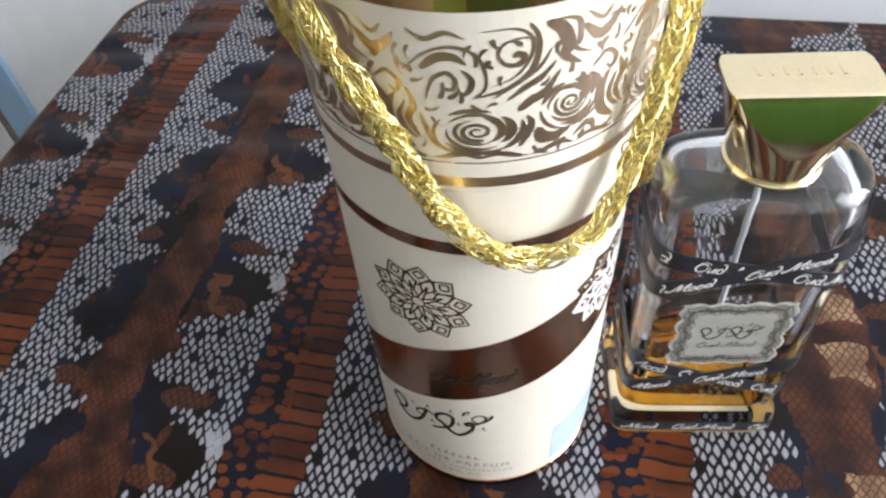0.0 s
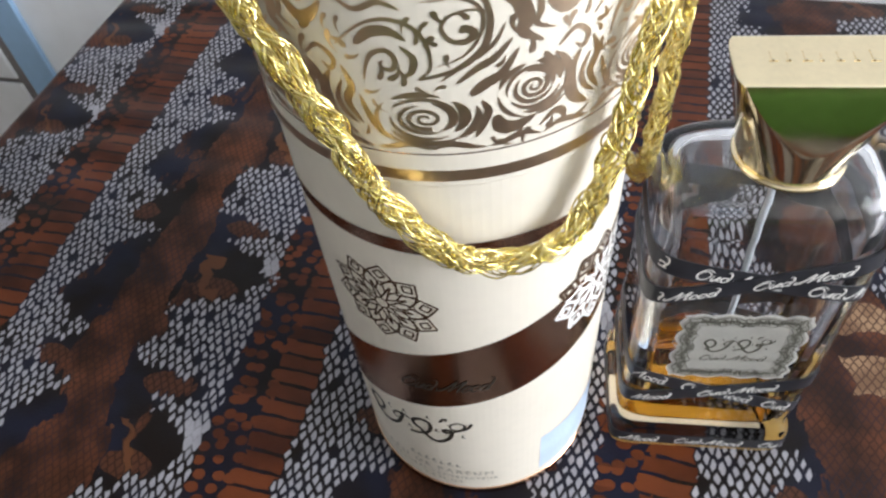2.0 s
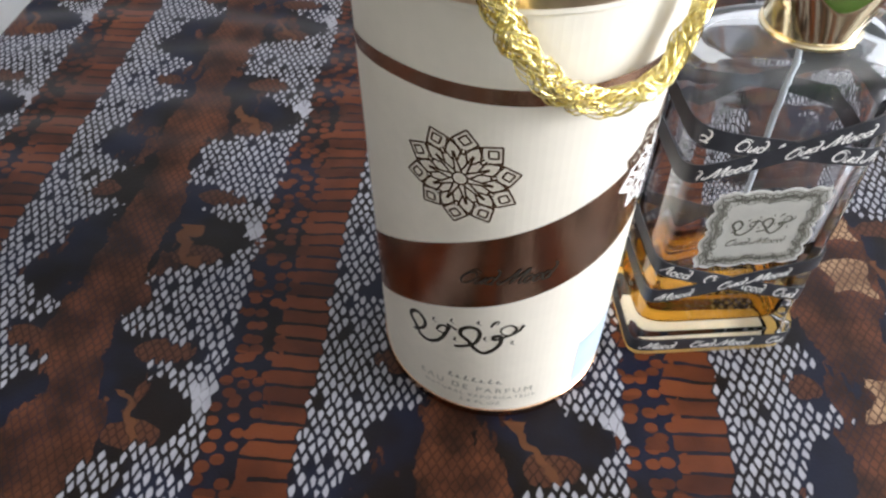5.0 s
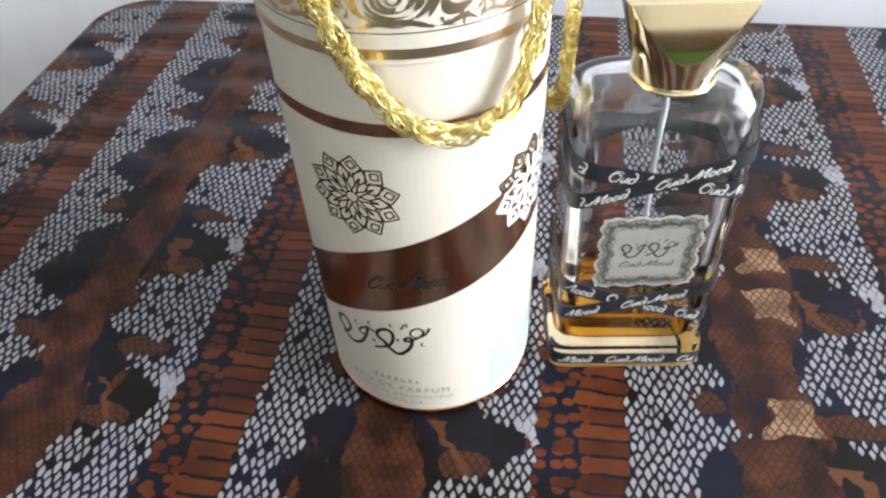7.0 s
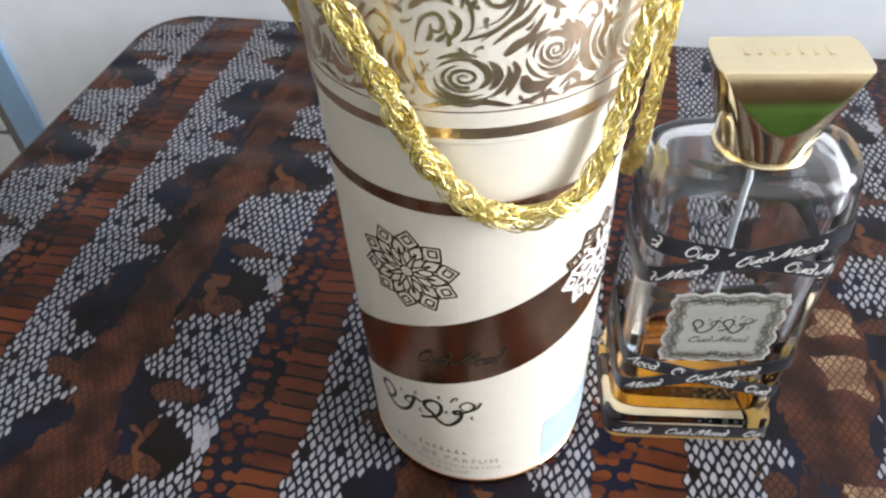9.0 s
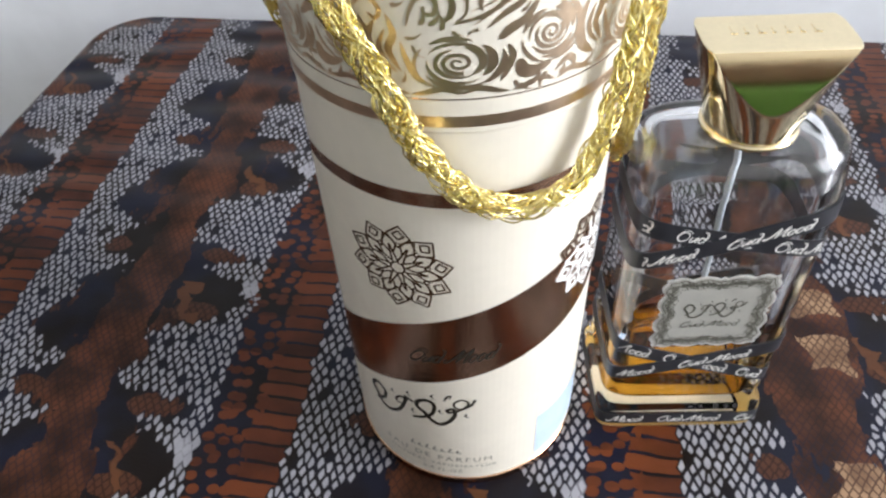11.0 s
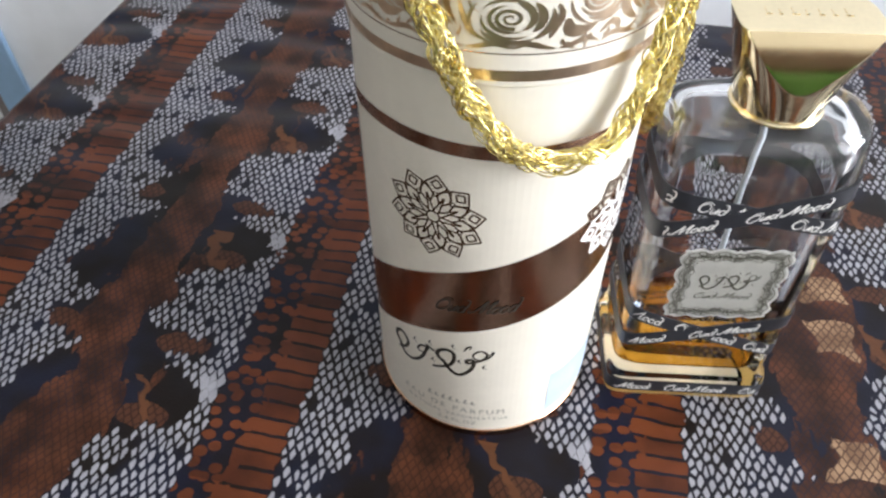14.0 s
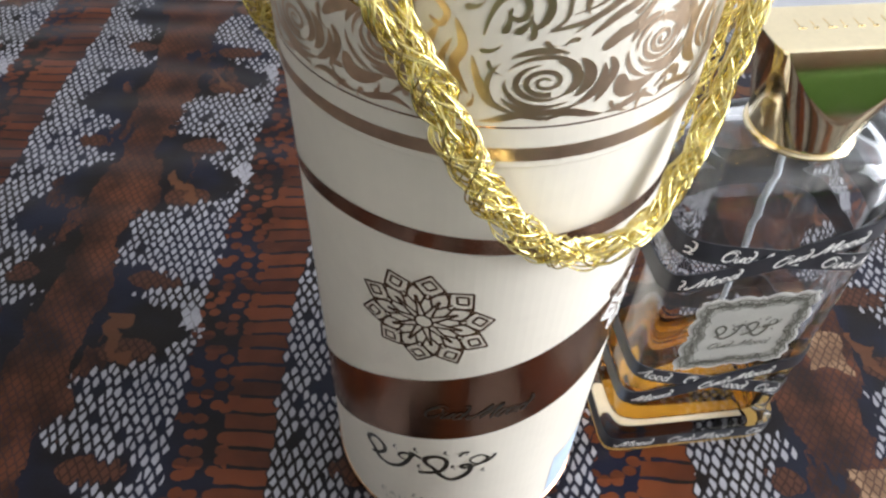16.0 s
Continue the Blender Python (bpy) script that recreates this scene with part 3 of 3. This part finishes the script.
            line([at(0.36, a + sgn * 0.24), at(0.62, a + sgn * 0.04)])
            line([at(0.13, a), at(0.13, a + sgn * step / 2)])
        line([at(0.17, a), at(0.13, a)])


bm = bmesh.new()
rosette(bm, radians(-25.2) * R_BODY, 0.1063, 0.0145, 0.0005, drum_map)
part("rosette_print", bm, BRONZE_INK, body, "dark brown lattice star print")
S2, Z2 = radians(58.5) * R_BODY, 0.0985


def on_band(s, z):
    return z < band_high(math.degrees(s / R_BODY))


bm = bmesh.new()
rosette(bm, S2, Z2, 0.0155, 0.0009, drum_map, 0.0003, on_band)
part("rosette_print", bm, WHITE_INK, body, "white lattice star print")
bm = bmesh.new()
rosette(bm, S2, Z2, 0.0155, 0.00075, drum_map, 0.0003, lambda s, z: not on_band(s, z))
part("rosette_print", bm, BRONZE_INK, body, "dark brown lattice star print")


def flourish(bm, s0, z0, k, place, w=0.0009, h=0.00014, slope=0.0):
    """A decorative pen flourish of loops and tails."""
    def pen(pts, f=1.0):
        pts = [(s0 + x * k, z0 + (y + slope * x) * k) for x, y in pts]
        line = [tuple(p) for p in smooth_line(pts, 6)]
        stroke(bm, line, lambda t: w * f * (0.45 + 0.75 * abs(math.sin(3.0 * t + 0.6))), place, h)

    pen([(-0.97, -0.49), (-0.75, -0.28), (-0.70, -0.06), (-0.84, 0.09), (-0.99, 0.0), (-1.02, -0.16), (-0.925, -0.3), (-0.816, -0.53), (-0.63, -0.56), (-0.42, -0.385), (-0.28, -0.09), (-0.26, 0.09), (-0.38, 0.06), (-0.45, -0.09), (-0.33, -0.12), (-0.21, 0.07), (-0.25, 0.18), (-0.08, 0.09)])
    pen([(-0.12, -0.385), (0.04, -0.32), (0.22, -0.18), (0.305, 0.03), (0.293, 0.22), (0.16, 0.276), (0.006, 0.16), (-0.01, 0.0), (0.12, -0.13), (0.224, -0.305), (0.39, -0.42), (0.557, -0.29), (0.667, -0.075), (0.66, 0.12), (0.546, 0.086), (0.563, 0.01), (0.695, 0.07), (0.85, 0.18), (0.914, 0.34), (0.793, 0.425), (0.667, 0.31), (0.684, 0.195), (0.81, 0.144), (0.96, 0.26), (1.03, 0.425)])
    pen([(0.49, 0.36), (0.55, 0.49), (0.62, 0.53), (0.59, 0.43)], 0.5)
    for x, y in ((-0.5, 0.14), (-0.16, 0.3), (0.42, 0.0), (0.3, 0.42), (0.88, -0.08), (-0.1, -0.2)):
        pen([(x, y + 0.07), (x - 0.03, y), (x + 0.03, y - 0.05)], 0.4)


bm = bmesh.new()
flourish(bm, radians(-23.5) * R_BODY, 0.0447, 0.0174, drum_map, 0.0012)
part("flourish_print", bm, BLACK_INK, body, "black pen flourish print")


def script_bars(bm, s0, z0, length, tall, place, w=0.00035, h=0.00014, slant=0.35, slope=0.0, limit=1.0):
    """Slanted rings and waves, the rhythm of handwriting."""
    def pen(pts, f=1.0):
        line = [(s0 + x * length + slant * y * tall, z0 + y * tall + slope * x * length) for x, y in [tuple(p) for p in smooth_line(pts, 4)]]
        if max(abs(p[0]) for p in line) > limit:
            return
        stroke(bm, line, lambda t: w * f * (0.6 + 0.6 * math.sin(math.pi * t)), place, h)

    def ring(x, y, rx, ry):
        pen([(x + rx * math.cos(a), y + ry * math.sin(a)) for a in [i * 0.7 for i in range(10)]])

    ring(0.085, 0.42, 0.068, 0.42)
    pen([(0.015, 0.62), (0.06, 0.98), (0.12, 0.98), (0.17, 0.8)], 0.6)
    pen([(0.188, 0.52), (0.185, 0.12), (0.215, 0.04), (0.262, 0.52), (0.252, 0.08), (0.28, 0.12)])
    ring(0.322, 0.27, 0.034, 0.24)
    pen([(0.295, 1.02), (0.34, 0.98), (0.365, 0.6), (0.355, 0.08), (0.385, 0.1)])
    pen([(0.425, 0.34), (0.415, 0.14), (0.45, 0.06), (0.5, 0.4), (0.545, 1.0), (0.55, 0.5), (0.548, 0.06)])
    pen([(0.548, 0.06), (0.6, 0.65), (0.645, 1.0), (0.636, 0.5), (0.64, 0.06), (0.67, 0.12)])
    ring(0.72, 0.27, 0.036, 0.25)
    ring(0.812, 0.27, 0.036, 0.25)
    ring(0.905, 0.27, 0.034, 0.24)
    pen([(0.88, 1.02), (0.925, 0.98), (0.95, 0.6), (0.94, 0.08), (0.975, 0.12)])


bm = bmesh.new()
script_bars(bm, radians(-26) * R_BODY, 0.0690, 0.0255, 0.0062, drum_map, 0.00042, 0.0003, 0.5, 0.12)
part("script_print", bm, BLACK_INK, foil_band, "dark handwriting-like mark")


def lettering(text, size, s0, z0, place, spacing=1.0, h=0.00014):
    """Words in the built-in font, laid onto a surface."""
    cu = bpy.data.curves.new("words", "FONT")
    cu.body, cu.size, cu.space_character, cu.align_x = text, size, spacing, "CENTER"
    tmp = new("words", cu)
    me = bpy.data.meshes.new_from_object(tmp.evaluated_get(bpy.context.evaluated_depsgraph_get()))
    bpy.data.objects.remove(tmp)
    bm = bmesh.new()
    bm.from_mesh(me)
    for v in bm.verts:
        v.co = place(s0 + v.co.x, z0 + v.co.y, h)
    bpy.data.meshes.remove(me)
    return bm


C0 = radians(-17) * R_BODY
for words, size, z, off, gap in (("EAU DE PARFUM", 0.0040, 0.0150, 0.0, 1.35), ("NATURAL VAPORISATEUR", 0.0025, 0.0113, 0.0015, 1.35), ("3.4 FL.OZ", 0.0028, 0.0076, 0.002, 1.2)):
    part("printed_words", lettering(words, size, C0 + off, z, drum_map, gap), GREY_INK, body)
bm = bmesh.new()
for i in range(7):
    stroke(bm, [(C0 - 0.0085 + i * 0.0026 + 0.0001 * k, 0.0207 + 0.00025 * k) for k in range(10 if i in (0, 2, 3, 5) else 7)], 0.0007, drum_map)
    stroke(bm, [(C0 - 0.0085 + i * 0.0026 + 0.0002 * k, 0.0207) for k in range(9)], 0.0005, drum_map)
part("printed_mark", bm, GREY_INK, body, "small grey mark")
part("sticker", hoop(bmesh.new(), drum_map, R_BODY, lambda a: 0.0080, lambda a: 0.0308, 34, 78, 30, 0.00015), STICKER, body, "pale blue rectangular sticker")

# ---- braided gold cords ----


def cord(name, label, pts):
    """A loose braid of plaited metal thread along a line."""
    ob = thing(name, label, "cord", "braided handles of the drum")
    line = smooth_line(pts, 44)
    axis = []
    up = Vector((0, 0, 1))
    run = 0.0
    for i, p in enumerate(line):
        d = (line[min(i + 1, len(line) - 1)] - line[max(i - 1, 0)]).normalized()
        out = Vector((p.x, p.y, 0)).normalized()
        a = d.cross(out).normalized()
        b = a.cross(d).normalized()
        if i:
            run += (p - line[i - 1]).length
        axis.append((p, a, b, run))
    rng = random.Random(len(pts))

    def wire(radius, across):
        part("wire", tube(bmesh.new(), [p + a * across(s)[0] + b * across(s)[1] for p, a, b, s in axis], radius, 5), WIRE, ob, smooth=True)

    for k in range(3):
        for w in range(10):
            q, amp, drift = w * 2 * math.pi / 10 + rng.uniform(-0.25, 0.25), rng.uniform(0.0010, 0.0021), rng.uniform(0, 6.28)
            turn = rng.choice((-1, 1)) * rng.uniform(0.3, 0.55)

            def plait(s, q=q, amp=amp, drift=drift, turn=turn, ph=k * 2 * math.pi / 3):
                u = s / 0.034 * 2 * math.pi + ph
                t = s / 0.0125 * 2 * math.pi * turn + q
                zig = abs((s / 0.0030 + drift) % 2 - 1) - 0.5
                swing = amp * (1 + 0.15 * math.sin(s * 330 + drift))
                return 0.0014 * math.sin(u) + swing * math.cos(t) + 0.0002 * zig, 0.0008 * math.sin(2 * u) + swing * 0.75 * math.sin(t) + 0.0002 * zig
            wire(0.00021, plait)
    for w in range(9):
        drift, pitch, reach = rng.uniform(0, 6.28), rng.uniform(0.008, 0.014), rng.uniform(0.0026, 0.0037)

        def loose(s, drift=drift, pitch=pitch, reach=reach, sgn=1 if w % 2 else -1):
            t = s / pitch * 2 * math.pi * sgn * 0.6 + drift
            return reach * math.sin(t), 0.0017 * math.cos(t) + 0.0004
        wire(0.00018, loose)
    return ob


def drum_line(rows):
    return [(r * math.sin(radians(a)), -r * math.cos(radians(a)), z) for a, z, r in rows]


cord("cord_handle", "loose braided shiny gold cord hanging in front of the drum", drum_line(
    [(-52, 0.197, 0.0405), (-46, 0.190, 0.0435), (-38, 0.1825, 0.0445), (-30.5, 0.1765, 0.0445), (-23, 0.167, 0.0445), (-15.5, 0.1545, 0.0442), (-6, 0.1420, 0.0440), (4.3, 0.1345, 0.0440), (17, 0.1312, 0.0442),
     (30, 0.1322, 0.0445), (40, 0.1405, 0.0445), (45.5, 0.1530, 0.0445), (49.5, 0.1660, 0.0445), (54, 0.178, 0.0445), (59, 0.190, 0.0435), (62, 0.197, 0.0405)]))
cord("cord_handle", "loose braided shiny gold cord hanging behind the drum", drum_line(
    [(-66, 0.197, 0.0405), (-80, 0.188, 0.0440), (-92, 0.171, 0.0445), (-104, 0.152, 0.0445), (-125, 0.130, 0.0445), (-155, 0.112, 0.0445), (-190, 0.1055, 0.0445), (-225, 0.1040, 0.0450), (-248, 0.1010, 0.0455),
     (-262, 0.1090, 0.0455), (-270, 0.128, 0.0450), (-276, 0.152, 0.0447), (-282, 0.172, 0.0445), (-289, 0.188, 0.0440), (-293, 0.197, 0.0405)]))

# ---- the perfume bottle ----
BOTTLE = pose(0.0752, 0.0005, 0.0, 0, 0, -1.0)
bottle = thing("perfume_bottle", "nearly empty clear glass perfume bottle with a gold cap", "perfume bottle", m=BOTTLE)


def oval(hx, hy, z, n=96, p=4.2):
    ring = []
    for i in range(n):
        a = 2 * math.pi * i / n
        c, s = math.cos(a), math.sin(a)
        ring.append((hx * math.copysign(abs(c) ** (2 / p), c), hy * math.copysign(abs(s) ** (2 / p), s), z))
    return ring


OUT = [(0.0278, 0.0194, 0.0, 11), (0.0286, 0.0203, 0.0008, 11), (0.0288, 0.0206, 0.0025, 11), (0.0288, 0.0206, 0.0112, 11), (0.0285, 0.0203, 0.0130, 10), (0.0273, 0.0188, 0.0142, 9), (0.0273, 0.0185, 0.020, 9),
       (0.0273, 0.0182, 0.060, 8), (0.0275, 0.0178, 0.095, 6), (0.0277, 0.0173, 0.1080, 4.4), (0.0278, 0.0167, 0.1130, 3.6), (0.0277, 0.0157, 0.1156, 3.2), (0.0272, 0.0144, 0.1173, 3.0), (0.0262, 0.0130, 0.1183, 2.9), (0.0225, 0.0108, 0.1189, 2.7), (0.0120, 0.0095, 0.1192, 2.2), (0.0085, 0.0085, 0.1196, 2.0), (0.0085, 0.0085, 0.1240, 2.0)]
INN = [(0.0205, 0.0112, 0.0125, 6), (0.0226, 0.0132, 0.0132, 6), (0.0234, 0.0140, 0.0155, 6), (0.0236, 0.0141, 0.060, 6), (0.0238, 0.0139, 0.104, 5), (0.0238, 0.0132, 0.1105, 4.2), (0.0230, 0.0122, 0.1134, 3.6), (0.0205, 0.0106, 0.1149, 3), (0.0100, 0.0070, 0.1156, 2.4), (0.0055, 0.0055, 0.1160, 2.0), (0.0055, 0.0055, 0.1235, 2.0)]


def glass_body():
    bm = bmesh.new()
    loft(bm, [oval(hx, hy, z, 96, p) for hx, hy, z, p in OUT])
    bmesh.ops.recalc_face_normals(bm, faces=bm.faces)
    inner = bmesh.new()
    loft(inner, [oval(hx, hy, z, 96, p) for hx, hy, z, p in INN])
    bmesh.ops.recalc_face_normals(inner, faces=inner.faces)
    bmesh.ops.reverse_faces(inner, faces=inner.faces)
    me = bpy.data.meshes.new("inner")
    inner.to_mesh(me)
    inner.free()
    bm.from_mesh(me)
    bpy.data.meshes.remove(me)
    return bm


def solid(name, bm, material, parent, label=""):
    """Like part, with the normals as they are."""
    me = bpy.data.meshes.new(name)
    bm.to_mesh(me)
    bm.free()
    me.materials.append(material)
    me.shade_smooth()
    ob = new(name, me)
    ob.parent = parent
    if label:
        ob["label"] = label
    return ob


glass = solid("glass_body", glass_body(), GLASS, bottle, "thick clear glass body with a heavy foot")
glass.visible_shadow = False
LIQ = [(0.0206, 0.0113, 0.0124, 6), (0.0227, 0.0133, 0.0131, 6), (0.0235, 0.0141, 0.0155, 6), (0.02355, 0.0142, 0.0320, 6)]
part("perfume", loft(bmesh.new(), [oval(hx, hy, z, 96, p) for hx, hy, z, p in LIQ]), PERFUME, bottle, "shallow amber liquid").visible_shadow = False
tube_line = smooth_line([(0.001, 0.0, 0.117), (0.0012, 0.0005, 0.09), (0.0026, 0.001, 0.06), (0.0040, 0.002, 0.03), (0.0048, 0.003, 0.0205)], 8)
part("dip_tube", tube(bmesh.new(), tube_line, 0.0009, 10), PLASTIC, bottle, "milky plastic dip tube", smooth=True)


def cap_mesh():
    """Round at the foot, flaring sideways to a long flat top, with a flat facet cut into the front and the back."""
    bm = bmesh.new()
    rings = []
    n = 240
    z0, z1 = 0.1186, 0.1455
    levels = [(0.0, 0.0115, 0.0115), (0.0, 0.0122, 0.0122), (0.03, 0.0124, 0.0124), (0.055, 0.0119, 0.0119)] + [(t, 0.0117 + 0.0068 * t ** 1.1, 0.0117) for t in [0.08 + 0.9 * k / 44 for k in range(45)]] + [(0.992, 0.0184, 0.0116), (1.0, 0.0180, 0.0110)]
    for k, (t, rx, ry) in enumerate(levels):
        z = z0 + (z1 - z0) * t + (0.0004 if k == 1 else 0)
        cut = 0.01297 - 0.0269 * (0.10 * t + 0.06 * t * t)
        if k == len(levels) - 1:
            cut -= 0.0006
        ring = []
        for i in range(n):
            a = 2 * math.pi * i / n
            p = 2 + 2.2 * t * t
            x = rx * math.copysign(abs(math.cos(a)) ** (2 / p), math.cos(a))
            y = ry * math.copysign(abs(math.sin(a)) ** (2 / p), math.sin(a))
            ring.append((x, max(-cut, min(cut, y)), z))
        rings.append(ring)
    loft(bm, rings)
    return bm


cap = part("cap", cap_mesh(), CAP_GOLD, bottle, "polished gold cap flaring to a flat top")
cap.location = (0.0012, 0, 0)
cap.data.shade_smooth()
cap.data.set_sharp_from_angle(angle=radians(13))
part("collar", turned(bmesh.new(), [(0.0118, 0.0), (0.0126, 0.0003), (0.0128, 0.0009), (0.0126, 0.0015), (0.0121, 0.0018)], 96), CAP_GOLD, cap, "thin rounded gold ring", smooth=True).location = (0, 0, 0.1186)
# embossed strokes on the cap's top
bm = bmesh.new()
for i, ln in enumerate((0.8, 0.5, 0.9, 0.4, 0.7, 0.6, 0.9)):
    box(bm, -0.011 + i * 0.0033, -0.011 + i * 0.0033 + 0.0022 * ln, -0.0005, -0.0001, 0.1454, 0.14565)
    box(bm, -0.0105 + i * 0.0033, -0.0101 + i * 0.0033, -0.0005, 0.0015 + 0.002 * ln, 0.1454, 0.14565)
part("embossing", bm, CAP_GOLD, cap)

# cream sheet added below the foot; its colour stands in for light refracted there
part("pale_base_sheet", box(bmesh.new(), -0.0222, 0.0222, -0.0068, 0.0045, 0.0002, 0.0004), BASE_GLEAM, bottle, "cream sheet added under the glass foot for its pale band of light")
# gold ring added to imitate the liquid's reflections along the foot
part("gold_gleam_edging", loft(bmesh.new(), [oval(0.0236, 0.0153, 0.0002, 64, 9), oval(0.0268, 0.0186, 0.0002, 64, 9), oval(0.0268, 0.0186, 0.00035, 64, 9), oval(0.0236, 0.0153, 0.00035, 64, 9)], closed=True), GOLD_GLEAM, bottle, "thin gold ring added under the glass foot for its amber reflections")

# ribbons: flat bands tied round the bottle, crossing on its face


def half_sizes(z):
    for (ax, ay, az, ap), (bx, by, bz, bp) in zip(OUT, OUT[1:]):
        if az <= z <= bz and bz > az:
            t = (z - az) / (bz - az)
            return ax + (bx - ax) * t, ay + (by - ay) * t, ap + (bp - ap) * t
    return 0.027, 0.018, 4


def on_face(s, z, h=0.0):
    """From metres across the face and height to the front of the bottle, round its corners too."""
    hx, hy, p = half_sizes(z)
    x = max(-hx, min(hx, s))
    y = -hy * max(0.0, 1 - abs(x / hx) ** p) ** (1 / p)
    return x, y - h, z


def ribbon(zc, k, width, h, marks):
    bm = bmesh.new()
    rings = []
    n = 120
    for i in range(n):
        a = 2 * math.pi * i / n
        ring = []
        for dz, dh in ((-0.5, 0.00005), (0.5, 0.00005), (0.5, h), (-0.5, h)):
            hx, hy, p = half_sizes(zc)
            x = hx * math.copysign(abs(math.cos(a)) ** (2 / p), math.cos(a))
            z = zc + k * x + dz * width
            hx, hy, p = half_sizes(z)
            x = (hx + dh) * math.copysign(abs(math.cos(a)) ** (2 / p), math.cos(a))
            y = (hy + dh) * math.copysign(abs(math.sin(a)) ** (2 / p), math.sin(a))
            ring.append((x, y, z))
        rings.append(ring)
    ob = part("ribbon", loft(bm, rings, closed=True), RIBBON, bottle, "black satin ribbon with white script")
    bm = bmesh.new()
    for s in marks:
        script_bars(bm, s, zc + k * s - width * 0.30, 0.0225, width * 0.60, on_face, 0.00042, h + 0.0002, 0.4, k, 0.0266)
    part("script_print", bm, WHITE_INK, ob, "white handwriting-like marks")
    return ob


ribbon(0.0924, -0.185, 0.0062, 0.0003, (-0.046, -0.0175, 0.0105))
ribbon(0.0925, 0.33, 0.0062, 0.0006, (-0.0325, -0.003, 0.0255))
ribbon(0.0370, -0.334, 0.0060, 0.0003, (-0.038, -0.0115, 0.0140))
ribbon(0.0382, 0.273, 0.0060, 0.0006, (-0.0355, -0.006, 0.0237))
ribbon(0.0068, 0.0, 0.0060, 0.0003, (-0.0352, -0.008, 0.0192))

# ---- label ----


SCALLOP = ((0.0, -0.55), (0.05, -0.1), (0.15, 0.5), (0.28, 0.95), (0.4, 0.85), (0.52, 0.35), (0.64, -0.4), (0.73, -0.85), (0.80, -0.85), (0.87, -0.5), (0.93, -0.15), (1.0, 0.0))


def label_outline(hx, hz, amp, n=60):
    """A rectangle whose four sides swing out to two humps with a cusp between them, and rounded ears at the corners."""
    def side(t):
        return float(np.interp(abs(t - 0.5) * 2, [p for p, q in SCALLOP], [q for p, q in SCALLOP]))

    pts = []
    for k, (x0, z0, x1, z1) in enumerate(((1, 1, -1, 1), (-1, 1, -1, -1), (-1, -1, 1, -1), (1, -1, 1, 1))):
        for i in range(n):
            t = i / n
            x, z = (x0 + (x1 - x0) * t) * hx, (z0 + (z1 - z0) * t) * hz
            d = amp * 0.0165 * side(t) * (1.0 if k % 2 else 0.8)
            r = max(0.0, abs(t - 0.5) * 2 - 0.93) / 0.07 * 0.0007
            if k % 2:
                x += math.copysign(d - r, x)
            else:
                z += math.copysign(d - r, z)
            pts.append((x, z))
    return pts


LX, LZ = 0.0002, 0.0625


def label_plate(hx, hz, amp, h):
    bm = bmesh.new()
    pts = label_outline(hx, hz, amp)
    rings = [[bm.verts.new(on_face(LX + x * f, LZ + 0.03 * x + z * f, h)) for x, z in pts] for f in (1.0, 0.75, 0.5, 0.25)]
    for a, b in zip(rings, rings[1:]):
        for i in range(len(a)):
            j = (i + 1) % len(a)
            bm.faces.new((a[i], a[j], b[j], b[i]))
    bm.faces.new(rings[-1])
    return bm


sticker = part("label", label_plate(0.0158, 0.0152, 0.1, 0.00025), LABEL_EDGE, bottle, "silver-grey scalloped label with ornate border")
part("label_field", label_plate(0.0151, 0.0145, 0.1, 0.00035), LABEL, sticker)
bm = bmesh.new()
outer = label_outline(0.0144, 0.0138, 0.095)
inner = label_outline(0.0114, 0.0108, 0.075)
for ring, w in ((outer, 0.00032), (inner, 0.0002), (label_outline(0.0129, 0.0123, 0.085), 0.00045)):
    stroke(bm, [(LX + x, LZ + 0.03 * x + z) for x, z in ring + ring[:1]], w, on_face, 0.0005)
for i in range(0, 240, 4):
    (ax, az), (bx, bz) = outer[i], inner[i]
    cx, cz = (ax + bx) / 2, (az + bz) / 2
    stroke(bm, [(LX + x, LZ + 0.03 * x + z) for x, z in spiral(cx, cz, 0.0002, 0.0011, i * 0.6, 1.4 * (1 if i % 8 else -1), n=16)], 0.00032, on_face, 0.0005)
    stroke(bm, [(LX + ax + (bx - ax) * t + 0.0004 * math.sin(3 * t + i), LZ + 0.03 * ax + az + (bz - az) * t + 0.0004 * math.cos(3 * t + i)) for t in (0.05, 0.3, 0.5, 0.7, 0.95)], 0.0003, on_face, 0.0005)
part("ornament", bm, LABEL_INK, sticker, "dark grey filigree border")
bm = bmesh.new()
flourish(bm, LX, LZ + 0.0024, 0.0088, on_face, 0.0006, 0.0005, -0.12)
script_bars(bm, LX - 0.0095, LZ - 0.0066, 0.0185, 0.0028, on_face, 0.00028, 0.0005, 0.4, 0.03)
part("flourish_print", bm, LABEL_INK, sticker, "dark grey pen flourish")
